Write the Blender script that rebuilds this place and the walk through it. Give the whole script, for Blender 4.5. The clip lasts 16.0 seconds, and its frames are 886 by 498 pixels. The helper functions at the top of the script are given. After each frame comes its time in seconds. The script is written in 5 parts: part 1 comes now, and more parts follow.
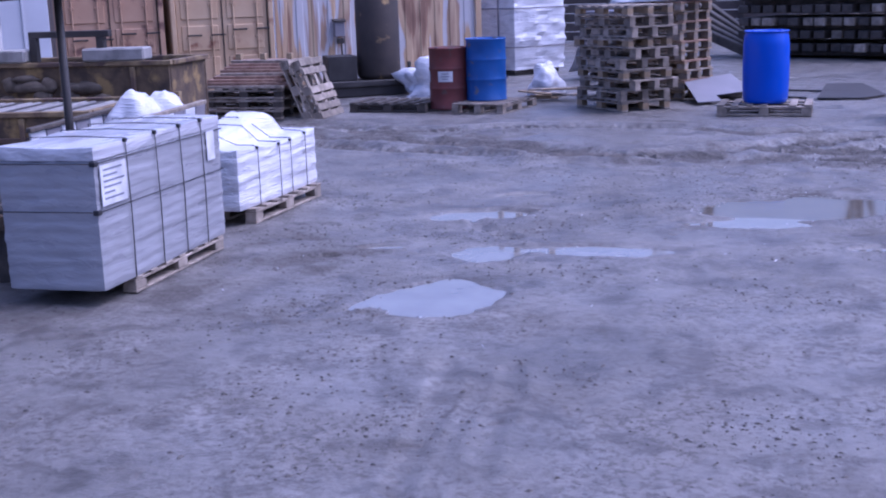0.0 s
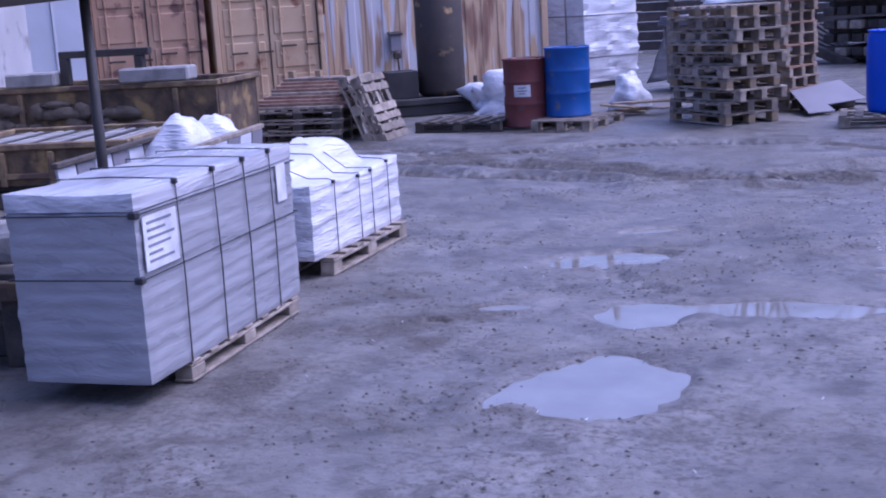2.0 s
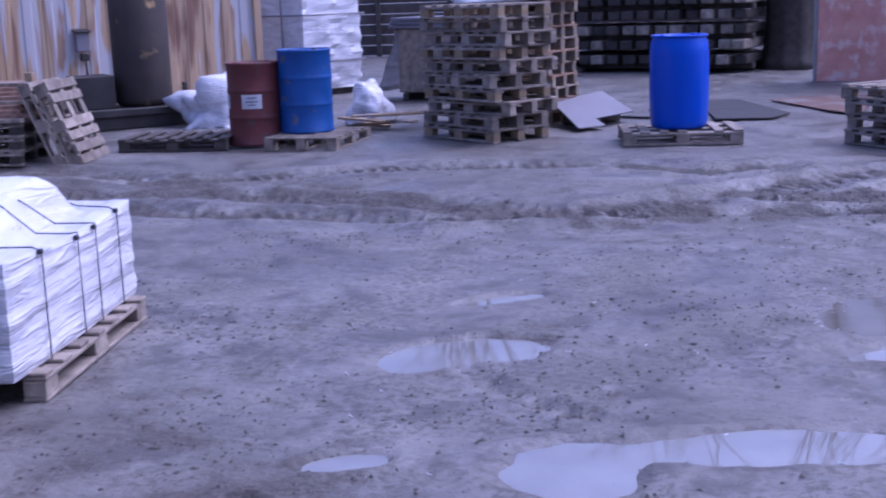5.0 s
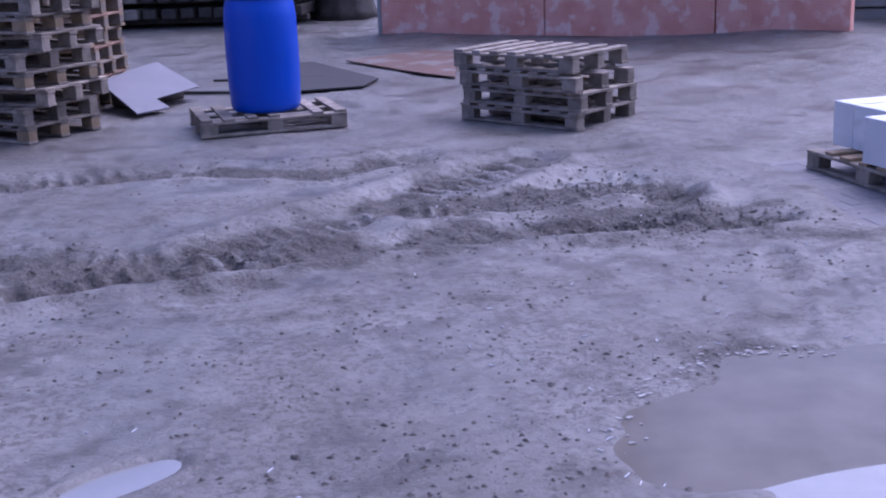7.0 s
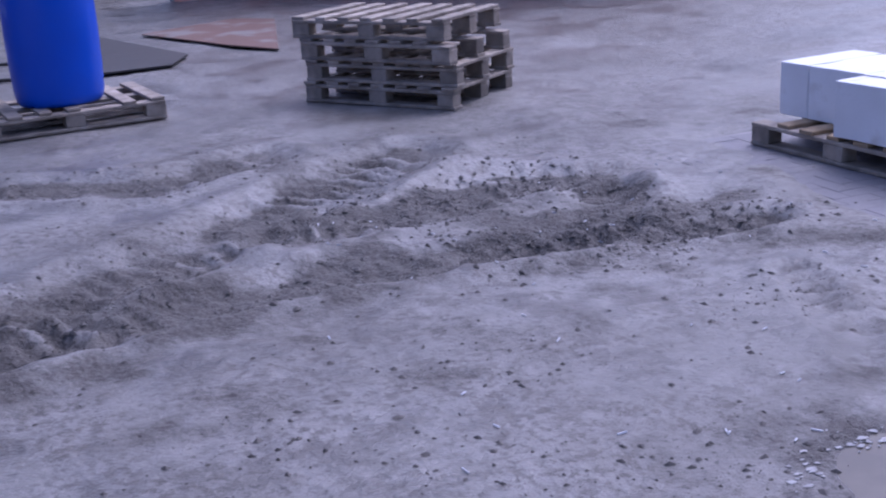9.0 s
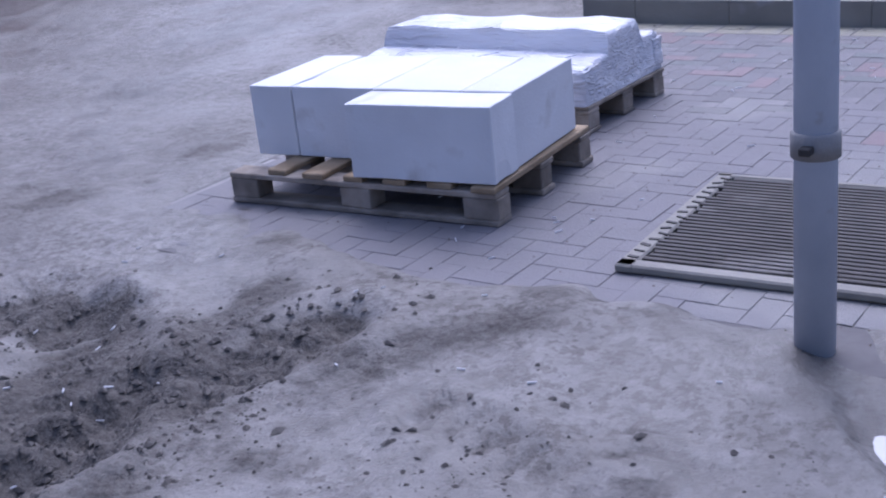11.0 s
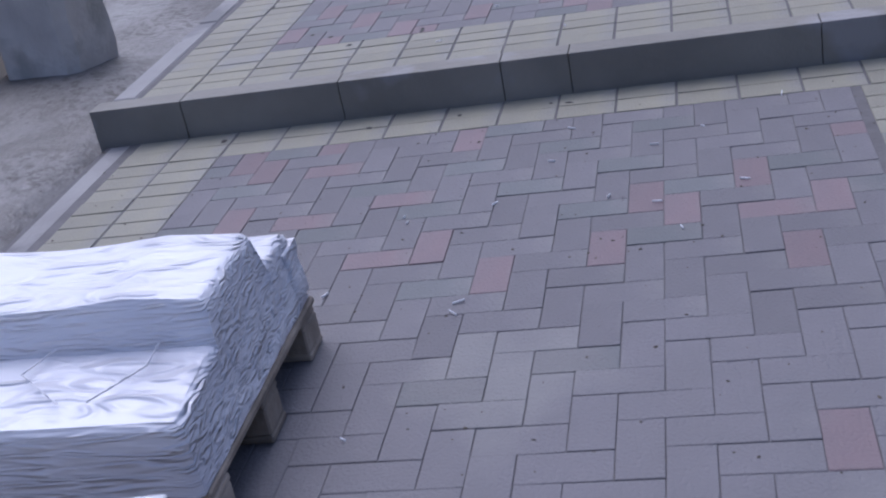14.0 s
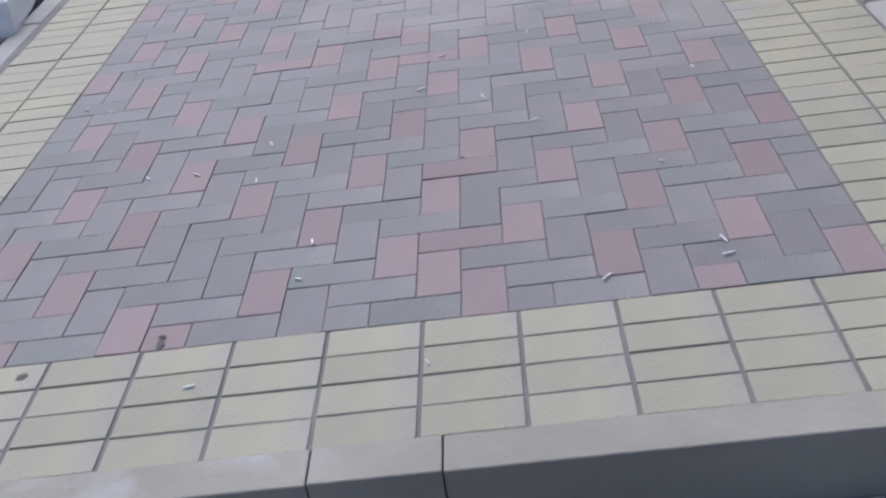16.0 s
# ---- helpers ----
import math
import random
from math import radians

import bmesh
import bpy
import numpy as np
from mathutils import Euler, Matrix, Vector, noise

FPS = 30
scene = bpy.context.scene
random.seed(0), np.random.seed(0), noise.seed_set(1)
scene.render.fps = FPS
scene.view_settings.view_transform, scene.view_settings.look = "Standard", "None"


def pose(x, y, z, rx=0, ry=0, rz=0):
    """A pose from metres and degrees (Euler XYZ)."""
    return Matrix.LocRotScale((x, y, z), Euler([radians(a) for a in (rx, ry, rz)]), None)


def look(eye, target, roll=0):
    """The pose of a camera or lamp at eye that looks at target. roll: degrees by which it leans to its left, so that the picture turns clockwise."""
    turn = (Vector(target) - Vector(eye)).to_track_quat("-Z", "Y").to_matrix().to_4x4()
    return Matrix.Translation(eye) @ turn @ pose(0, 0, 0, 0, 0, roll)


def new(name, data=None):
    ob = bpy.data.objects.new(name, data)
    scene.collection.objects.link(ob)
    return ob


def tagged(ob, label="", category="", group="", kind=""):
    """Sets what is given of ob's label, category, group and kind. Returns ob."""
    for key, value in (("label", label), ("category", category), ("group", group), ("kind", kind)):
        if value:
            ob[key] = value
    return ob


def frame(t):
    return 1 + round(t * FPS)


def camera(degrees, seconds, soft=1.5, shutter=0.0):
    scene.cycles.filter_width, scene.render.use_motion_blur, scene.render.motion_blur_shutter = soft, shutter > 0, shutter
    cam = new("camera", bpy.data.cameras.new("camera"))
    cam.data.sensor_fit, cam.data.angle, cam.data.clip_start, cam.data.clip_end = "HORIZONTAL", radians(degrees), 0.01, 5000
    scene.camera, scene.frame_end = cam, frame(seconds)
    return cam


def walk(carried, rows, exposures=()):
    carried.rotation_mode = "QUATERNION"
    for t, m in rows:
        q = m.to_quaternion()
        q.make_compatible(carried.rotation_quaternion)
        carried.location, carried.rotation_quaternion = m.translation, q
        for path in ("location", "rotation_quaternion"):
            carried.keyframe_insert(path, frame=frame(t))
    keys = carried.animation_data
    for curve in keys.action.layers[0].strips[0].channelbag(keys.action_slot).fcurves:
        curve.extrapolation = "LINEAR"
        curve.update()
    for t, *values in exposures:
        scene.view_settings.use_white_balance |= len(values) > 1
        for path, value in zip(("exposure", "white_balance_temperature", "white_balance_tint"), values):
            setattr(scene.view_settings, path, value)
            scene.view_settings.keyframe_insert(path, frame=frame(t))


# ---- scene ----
cam = camera(40.0, 16.0, soft=2.0, shutter=0.12)
PATH = [
    (0, (4.479, -1.405, 1.807), (3.682, 0.38, 1.382), -1.9),
    (0.5, (4.128, -0.967, 1.775), (3.339, 0.833, 1.405), -0.7),
    (1, (3.817, -0.601, 1.743), (3.018, 1.197, 1.381), -1.8),
    (1.5, (3.528, -0.259, 1.714), (2.712, 1.527, 1.334), -2.8),
    (2, (3.228, 0.101, 1.669), (2.373, 1.865, 1.274), -3.4),
    (2.5, (2.924, 0.449, 1.636), (2.006, 2.18, 1.237), -3.6),
    (3, (2.645, 0.827, 1.597), (1.641, 2.511, 1.197), -4.1),
    (3.5, (2.38, 1.185, 1.58), (1.375, 2.865, 1.171), -3.8),
    (4, (2.153, 1.482, 1.598), (1.314, 3.241, 1.152), -2.9),
    (4.5, (1.943, 1.89, 1.588), (1.274, 3.714, 1.11), -2.4),
    (5, (1.735, 2.318, 1.564), (1.375, 4.242, 1.154), -1.9),
    (5.2, (1.674, 2.581, 1.51), (1.433, 4.527, 1.115), -1.9),
    (7.3, (1.189, 5.122, 1.671), (1.624, 6.999, 1.134), -1.8),
    (7.5, (1.164, 5.292, 1.643), (1.626, 7.182, 1.179), -2.0),
    (8, (1.085, 5.66, 1.652), (1.551, 7.536, 1.138), -4.2),
    (8.5, (1.096, 6.121, 1.589), (1.601, 7.976, 1.037), -4.1),
    (9, (1.133, 6.614, 1.527), (1.848, 8.381, 0.923), -3.2),
    (9.5, (1.284, 7.131, 1.457), (2.214, 8.754, 0.75), -4.1),
    (10, (1.437, 7.538, 1.455), (2.596, 9.029, 0.797), -5.2),
    (10.2, (1.495, 7.715, 1.424), (2.741, 9.138, 0.774), -5.6),
    (12.3, (2.865, 9.439, 1.437), (4.538, 10.21, 0.658), -7.2),
    (12.5, (3.053, 9.517, 1.443), (4.738, 10.264, 0.666), -7.8),
    (13, (3.559, 9.713, 1.457), (5.27, 10.35, 0.641), -8.4),
    (13.5, (4.076, 9.906, 1.446), (5.839, 10.38, 0.63), -7.3),
    (14, (4.622, 10.006, 1.4), (6.372, 10.443, 0.537), -11.3),
    (14.5, (5.158, 10.128, 1.465), (6.9, 10.516, 0.561), -9.3),
    (15, (5.764, 10.147, 1.441), (7.511, 10.5, 0.535), -8.7),
    (15.5, (6.354, 10.193, 1.422), (8.104, 10.457, 0.489), -8.3),
    (16, (6.954, 10.249, 1.431), (8.711, 10.389, 0.486), -8.7),
]
walk(cam, [(t, look(eye, target, roll)) for t, eye, target, roll in PATH],
     exposures=[(0, 0.58, 4600, 38), (3.5, 0.42, 4560, 40), (7.5, 0.45, 4780, 36), (10, 0.4, 4830, 27), (12.5, 0.36, 4960, 20), (13.5, -0.08, 4980, 20), (14.5, 0.02, 5080, 16), (15.5, 0.4, 5350, 12), (16, 0.42, 5400, 11)])

# ---- world and light ----
world = bpy.data.worlds.new("world")
scene.world = world
world.use_nodes = True
wt = world.node_tree
bg = wt.nodes["Background"]
sky = wt.nodes.new("ShaderNodeTexSky")
sky.sky_type = "NISHITA"
sky.sun_disc = False
sky.sun_elevation = radians(58)
sky.sun_rotation = radians(62)
sky.air_density, sky.dust_density, sky.ozone_density = 1.0, 8.0, 1.0
wt.links.new(sky.outputs[0], bg.inputs[0])
bg.inputs[1].default_value = 0.14
sun_data = bpy.data.lights.new("sun", "SUN")
sun_data.energy, sun_data.angle, sun_data.color = 0.4, radians(60), (1.0, 0.97, 0.92)
sun = new("sun", sun_data)
sun.rotation_euler = (radians(32), 0, radians(118))


# ---- materials ----
def material(name, base, rough=0.7, metal=0.0, dark=None, scale=6.0, amount=0.5, bump=0.15, bump_scale=40.0, stain=None, stain_scale=1.5, stain_cut=0.55, streak=False, jitter=0.0, spec=0.5):
    m = bpy.data.materials.new(name)
    m.use_nodes = True
    nt = m.node_tree
    N, L = nt.nodes.new, nt.links.new
    bsdf = nt.nodes["Principled BSDF"]
    bsdf.inputs["Metallic"].default_value = metal
    bsdf.inputs["Specular IOR Level"].default_value = spec
    tc = N("ShaderNodeTexCoord")
    mp = N("ShaderNodeMapping")
    L(tc.outputs["Object"], mp.inputs[0])
    if streak:
        mp.inputs["Scale"].default_value = (1, 1, 0.12)
    n1 = N("ShaderNodeTexNoise")
    n1.inputs["Scale"].default_value, n1.inputs["Detail"].default_value = scale, 6
    L(mp.outputs[0], n1.inputs["Vector"])
    r1 = N("ShaderNodeValToRGB")
    d = dark or tuple(c * 0.6 for c in base)
    r1.color_ramp.elements[0].position, r1.color_ramp.elements[0].color = 0.5 - 0.3 * amount, (*d, 1)
    r1.color_ramp.elements[1].position, r1.color_ramp.elements[1].color = 0.5 + 0.3 * (1 - amount) + 0.1, (*base, 1)
    L(n1.outputs["Fac"], r1.inputs[0])
    col = r1.outputs[0]
    if stain:
        n2 = N("ShaderNodeTexNoise")
        n2.inputs["Scale"].default_value, n2.inputs["Detail"].default_value = stain_scale, 8
        L(mp.outputs[0], n2.inputs["Vector"])
        r2 = N("ShaderNodeValToRGB")
        r2.color_ramp.elements[0].position, r2.color_ramp.elements[1].position = stain_cut - 0.04, stain_cut + 0.05
        L(n2.outputs["Fac"], r2.inputs[0])
        mx = N("ShaderNodeMix")
        mx.data_type = "RGBA"
        L(r2.outputs[0], mx.inputs[0])
        L(col, mx.inputs[6])
        mx.inputs[7].default_value = (*stain, 1)
        col = mx.outputs[2]
    if jitter:
        oi = N("ShaderNodeObjectInfo")
        hs = N("ShaderNodeHueSaturation")
        mr = N("ShaderNodeMapRange")
        mr.inputs["To Min"].default_value, mr.inputs["To Max"].default_value = 1 - jitter, 1 + jitter
        L(oi.outputs["Random"], mr.inputs[0])
        L(mr.outputs[0], hs.inputs["Value"])
        L(col, hs.inputs["Color"])
        col = hs.outputs[0]
    L(col, bsdf.inputs["Base Color"])
    n3 = N("ShaderNodeTexNoise")
    n3.inputs["Scale"].default_value, n3.inputs["Detail"].default_value = bump_scale, 5
    L(mp.outputs[0], n3.inputs["Vector"])
    bp = N("ShaderNodeBump")
    bp.inputs["Strength"].default_value, bp.inputs["Distance"].default_value = bump, 0.02
    L(n3.outputs["Fac"], bp.inputs["Height"])
    L(bp.outputs[0], bsdf.inputs["Normal"])
    rr = N("ShaderNodeMapRange")
    rr.inputs["To Min"].default_value, rr.inputs["To Max"].default_value = max(rough - 0.12, 0.02), min(rough + min(0.12, rough), 1)
    L(n1.outputs["Fac"], rr.inputs[0])
    L(rr.outputs[0], bsdf.inputs["Roughness"])
    return m


def streak_material():
    """Steel sheet whose old paint runs down in ochre, brown and grey bands."""
    m = bpy.data.materials.new("streaked_steel")
    m.use_nodes = True
    nt = m.node_tree
    N, L = nt.nodes.new, nt.links.new
    bsdf = nt.nodes["Principled BSDF"]
    tc, mp = N("ShaderNodeTexCoord"), N("ShaderNodeMapping")
    mp.inputs["Scale"].default_value = (1.0, 1.0, 0.13)
    L(tc.outputs["Object"], mp.inputs[0])
    n, f = N("ShaderNodeTexNoise"), N("ShaderNodeTexNoise")
    n.inputs["Scale"].default_value, n.inputs["Detail"].default_value, n.inputs["Distortion"].default_value = 2.4, 4, 0.4
    f.inputs["Scale"].default_value, f.inputs["Detail"].default_value = 30, 6
    L(mp.outputs[0], n.inputs["Vector"])
    L(tc.outputs["Object"], f.inputs["Vector"])
    r = N("ShaderNodeValToRGB")
    stops = ((0.30, (0.16, 0.09, 0.06)), (0.38, (0.27, 0.16, 0.1)), (0.43, (0.5, 0.36, 0.22)), (0.50, (0.48, 0.33, 0.19)), (0.53, (0.52, 0.5, 0.5)), (0.60, (0.5, 0.48, 0.48)), (0.63, (0.34, 0.22, 0.14)), (0.72, (0.5, 0.38, 0.24)))
    while len(r.color_ramp.elements) < len(stops):
        r.color_ramp.elements.new(0.5)
    for e, (p, c) in zip(r.color_ramp.elements, stops):
        e.position, e.color = p, (*c, 1)
    L(n.outputs["Fac"], r.inputs[0])
    L(r.outputs[0], bsdf.inputs["Base Color"])
    bsdf.inputs["Roughness"].default_value = 0.7
    b = N("ShaderNodeBump")
    b.inputs["Strength"].default_value, b.inputs["Distance"].default_value = 0.3, 0.01
    L(f.outputs["Fac"], b.inputs["Height"])
    L(b.outputs[0], bsdf.inputs["Normal"])
    return m


def film_material(name, base, dark, rough, crease, grain=9.0):
    """Stretched plastic film: soft folds, fine creases along the wrap, a dull sheen."""
    m = bpy.data.materials.new(name)
    m.use_nodes = True
    nt = m.node_tree
    N, L = nt.nodes.new, nt.links.new
    bsdf = nt.nodes["Principled BSDF"]
    tc, mp = N("ShaderNodeTexCoord"), N("ShaderNodeMapping")
    mp.inputs["Scale"].default_value = (1.0, 0.32, 3.0)
    mp.inputs["Rotation"].default_value = (0.05, 0.03, 0.0)
    L(tc.outputs["Object"], mp.inputs[0])
    big, fine = N("ShaderNodeTexNoise"), N("ShaderNodeTexNoise")
    big.inputs["Scale"].default_value, big.inputs["Detail"].default_value = 3.0, 4
    big.inputs["Distortion"].default_value = 0.6
    fine.inputs["Scale"].default_value, fine.inputs["Detail"].default_value = grain, 8
    fine.inputs["Distortion"].default_value = 1.4
    fine.noise_type = "RIDGED_MULTIFRACTAL"
    L(mp.outputs[0], big.inputs["Vector"])
    L(mp.outputs[0], fine.inputs["Vector"])
    r = N("ShaderNodeValToRGB")
    r.color_ramp.elements[0].position, r.color_ramp.elements[0].color = 0.3, (*dark, 1)
    r.color_ramp.elements[1].position, r.color_ramp.elements[1].color = 0.62, (*base, 1)
    L(big.outputs["Fac"], r.inputs[0])
    L(r.outputs[0], bsdf.inputs["Base Color"])
    rr = N("ShaderNodeMapRange")
    rr.inputs["To Min"].default_value, rr.inputs["To Max"].default_value = rough - 0.12, rough + 0.25
    L(big.outputs["Fac"], rr.inputs[0])
    L(rr.outputs[0], bsdf.inputs["Roughness"])
    b1, b2 = N("ShaderNodeBump"), N("ShaderNodeBump")
    b1.inputs["Strength"].default_value, b1.inputs["Distance"].default_value = crease, 0.03
    b2.inputs["Strength"].default_value, b2.inputs["Distance"].default_value = min(1.0, 0.6 * crease), 0.024 * crease
    L(big.outputs["Fac"], b1.inputs["Height"])
    L(fine.outputs["Fac"], b2.inputs["Height"])
    L(b1.outputs[0], b2.inputs["Normal"])
    L(b2.outputs[0], bsdf.inputs["Normal"])
    return m


WATER = material("puddle_water", (0.26, 0.246, 0.222), 0.02, dark=(0.19, 0.178, 0.158), scale=3, bump=0.004, bump_scale=3, spec=1.0)
WATER.node_tree.nodes["Principled BSDF"].inputs["IOR"].default_value = 1.95
MUDDY_WATER = material("muddy_puddle_water", (0.16, 0.14, 0.11), 0.06, dark=(0.11, 0.095, 0.075), scale=4, bump=0.01, bump_scale=6)
MUDDY_WATER.node_tree.nodes["Principled BSDF"].inputs["IOR"].default_value = 1.33
WOOD = material("weathered_wood", (0.38, 0.325, 0.26), 0.85, dark=(0.18, 0.15, 0.115), scale=9, bump=0.3, jitter=0.25)
WOOD_NEW = material("fresh_wood", (0.38, 0.29, 0.18), 0.8, dark=(0.25, 0.18, 0.1), scale=12, bump=0.25, jitter=0.15)
WOOD_RED = material("reddish_wood", (0.38, 0.26, 0.185), 0.8, dark=(0.22, 0.13, 0.09), scale=9, bump=0.3, jitter=0.2)
WOOD_DARK = material("dark_wet_wood", (0.09, 0.075, 0.06), 0.7, dark=(0.04, 0.033, 0.027), scale=9, bump=0.35, jitter=0.3)
WRAP = film_material("shrink_wrap", (0.31, 0.312, 0.33), (0.262, 0.265, 0.282), 0.24, 0.4)
WRAP_WHITE = film_material("white_film", (0.7, 0.7, 0.72), (0.5, 0.5, 0.53), 0.26, 0.9)
TORN_FILM = film_material("torn_film", (0.8, 0.8, 0.82), (0.56, 0.56, 0.6), 0.22, 1.3, 18.0)
# same film as WRAP; the sky's reflection on the cap is put into its colour
CAP_FILM_SKYLIT = film_material("cap_film_skylit", (0.52, 0.52, 0.545), (0.34, 0.34, 0.365), 0.2, 0.7, 6.0)
STRAP = material("strap", (0.03, 0.03, 0.035), 0.5)
PAPER = material("paper", (0.8, 0.8, 0.82), 0.8)
FOAM = material("dried_foam", (0.42, 0.41, 0.39), 0.8, dark=(0.26, 0.25, 0.24), scale=30)
INK = material("ink", (0.25, 0.26, 0.32), 0.8)
BLOCK = material("white_block", (0.78, 0.78, 0.78), 0.85, dark=(0.67, 0.67, 0.67), scale=3, bump=0.12, bump_scale=90, stain=(0.6, 0.585, 0.56), stain_scale=3.5, stain_cut=0.64, jitter=0.05)
BLUE_PLASTIC = material("blue_plastic", (0.012, 0.085, 0.62), 0.38, dark=(0.01, 0.07, 0.52), scale=2, amount=0.3, bump=0.05, stain=(0.12, 0.2, 0.6), stain_scale=5, stain_cut=0.7)
BLUE_STEEL = material("blue_paint", (0.02, 0.1, 0.36), 0.5, dark=(0.014, 0.07, 0.26), scale=4, stain=(0.12, 0.12, 0.14), stain_scale=7, stain_cut=0.66)
RED_STEEL = material("red_paint", (0.16, 0.038, 0.032), 0.6, dark=(0.1, 0.026, 0.023), scale=5, stain=(0.1, 0.06, 0.05), stain_scale=6, stain_cut=0.62)
CONT = material("container_paint", (0.56, 0.41, 0.25), 0.6, dark=(0.47, 0.32, 0.18), scale=2, stain=(0.25, 0.11, 0.06), stain_scale=3, stain_cut=0.64)
CONT_DARK = material("container_paint_dark", (0.46, 0.3, 0.185), 0.6, dark=(0.37, 0.22, 0.13), scale=2, stain=(0.14, 0.07, 0.05), stain_scale=3, stain_cut=0.6)
RUST_WALL = streak_material()
TANK = material("rusty_tank", (0.055, 0.042, 0.034), 0.75, dark=(0.028, 0.022, 0.019), scale=3, stain=(0.3, 0.2, 0.08), stain_scale=3.5, stain_cut=0.66)
DARK_STEEL = material("dark_steel", (0.05, 0.045, 0.042), 0.6, dark=(0.025, 0.022, 0.02), scale=4)
RUST_DARK = material("dark_rust_steel", (0.17, 0.12, 0.065), 0.8, dark=(0.05, 0.035, 0.025), scale=5, bump=0.35, stain=(0.26, 0.18, 0.07), stain_scale=3, stain_cut=0.6)
RUST_YELLOW = material("rusty_yellow_steel", (0.3, 0.225, 0.11), 0.8, dark=(0.11, 0.075, 0.045), scale=5, bump=0.3, stain=(0.09, 0.06, 0.045), stain_scale=4, stain_cut=0.56)
WHITE_WALL = material("whitewash", (0.46, 0.455, 0.46), 0.85, dark=(0.36, 0.355, 0.35), scale=1.4, stain=(0.2, 0.195, 0.185), stain_scale=1.6, stain_cut=0.63, bump=0.35)
WHITE_SHEET = material("white_sheet_metal", (0.6, 0.61, 0.65), 0.5, dark=(0.5, 0.51, 0.54), scale=1)
BRICK_PINK = material("pink_plaster", (0.86, 0.46, 0.36), 0.85, dark=(0.72, 0.32, 0.23), scale=3.2, stain=(0.88, 0.6, 0.49), stain_scale=4.5, stain_cut=0.57, bump=0.3)
GREY_CONC = material("concrete", (0.36, 0.35, 0.33), 0.85, dark=(0.25, 0.24, 0.23), scale=3, bump=0.3, stain=(0.2, 0.195, 0.19), stain_scale=2, stain_cut=0.6, jitter=0.08)
KERB_DARK = material("damp_concrete", (0.13, 0.125, 0.12), 0.75, dark=(0.08, 0.078, 0.075), scale=3, bump=0.25, stain=(0.22, 0.21, 0.2), stain_scale=3, stain_cut=0.66)
SHEET_GREY = material("grey_sheet", (0.22, 0.21, 0.235), 0.6, dark=(0.17, 0.163, 0.18), scale=2)
RUST_SHEET = material("rust_brown", (0.17, 0.1, 0.078), 0.8, dark=(0.13, 0.075, 0.055), scale=3, stain=(0.2, 0.18, 0.16), stain_scale=2, stain_cut=0.55)
PALE_BLUE = material("pale_blue_paint", (0.55, 0.6, 0.68), 0.5, dark=(0.45, 0.5, 0.58), scale=5, stain=(0.3, 0.29, 0.3), stain_scale=6, stain_cut=0.64)
PALE_STONE = material("pale_stone", (0.7, 0.66, 0.59), 0.85, dark=(0.52, 0.49, 0.44), scale=4, bump=0.35, stain=(0.42, 0.4, 0.35), stain_scale=3, stain_cut=0.6)
GRATE_RIB = material("worn_rubber_rib", (0.085, 0.075, 0.066), 0.75, dark=(0.04, 0.036, 0.032), scale=7, stain=(0.13, 0.12, 0.108), stain_scale=2.5, stain_cut=0.6)
RUBBER = material("rubber", (0.02, 0.02, 0.02), 0.7)
KERB = material("kerb_concrete", (0.31, 0.292, 0.25), 0.78, dark=(0.2, 0.188, 0.16), scale=2, bump=0.25, stain=(0.3, 0.29, 0.28), stain_scale=3, stain_cut=0.64)
FENCE_WOOD = material("fence_boards", (0.13, 0.105, 0.09), 0.8, dark=(0.075, 0.06, 0.055), scale=4, jitter=0.3)
MUD_DARK = material("dark_mud", (0.1, 0.088, 0.075), 0.6, dark=(0.05, 0.043, 0.037), scale=15)
MUD_DRY = material("dry_mud", (0.15, 0.125, 0.095), 0.9, dark=(0.08, 0.065, 0.05), scale=8, bump=0.5)
JOINT = material("joint_sand", (0.165, 0.155, 0.152), 0.9, dark=(0.12, 0.113, 0.11), scale=12)
PAVE_GREY = material("grey_paver", (0.178, 0.168, 0.174), 0.72, dark=(0.15, 0.142, 0.146), scale=5, bump=0.3, bump_scale=120, stain=(0.2, 0.192, 0.185), stain_scale=1.3, stain_cut=0.58, jitter=0.1)
PAVE_RED = material("red_paver", (0.222, 0.164, 0.166), 0.72, dark=(0.185, 0.146, 0.15), scale=5, bump=0.3, bump_scale=120, stain=(0.2, 0.185, 0.18), stain_scale=1.3, stain_cut=0.58, jitter=0.12)
PAVE_GREEN = material("green_paver", (0.168, 0.172, 0.17), 0.72, dark=(0.14, 0.144, 0.142), scale=5, bump=0.3, bump_scale=120, stain=(0.195, 0.188, 0.182), stain_scale=1.3, stain_cut=0.58, jitter=0.1)
PAVE_YELLOW = material("yellow_paver", (0.31, 0.292, 0.212), 0.75, dark=(0.255, 0.243, 0.19), scale=4, bump=0.3, bump_scale=120, stain=(0.255, 0.248, 0.222), stain_scale=1.6, stain_cut=0.58, jitter=0.08)


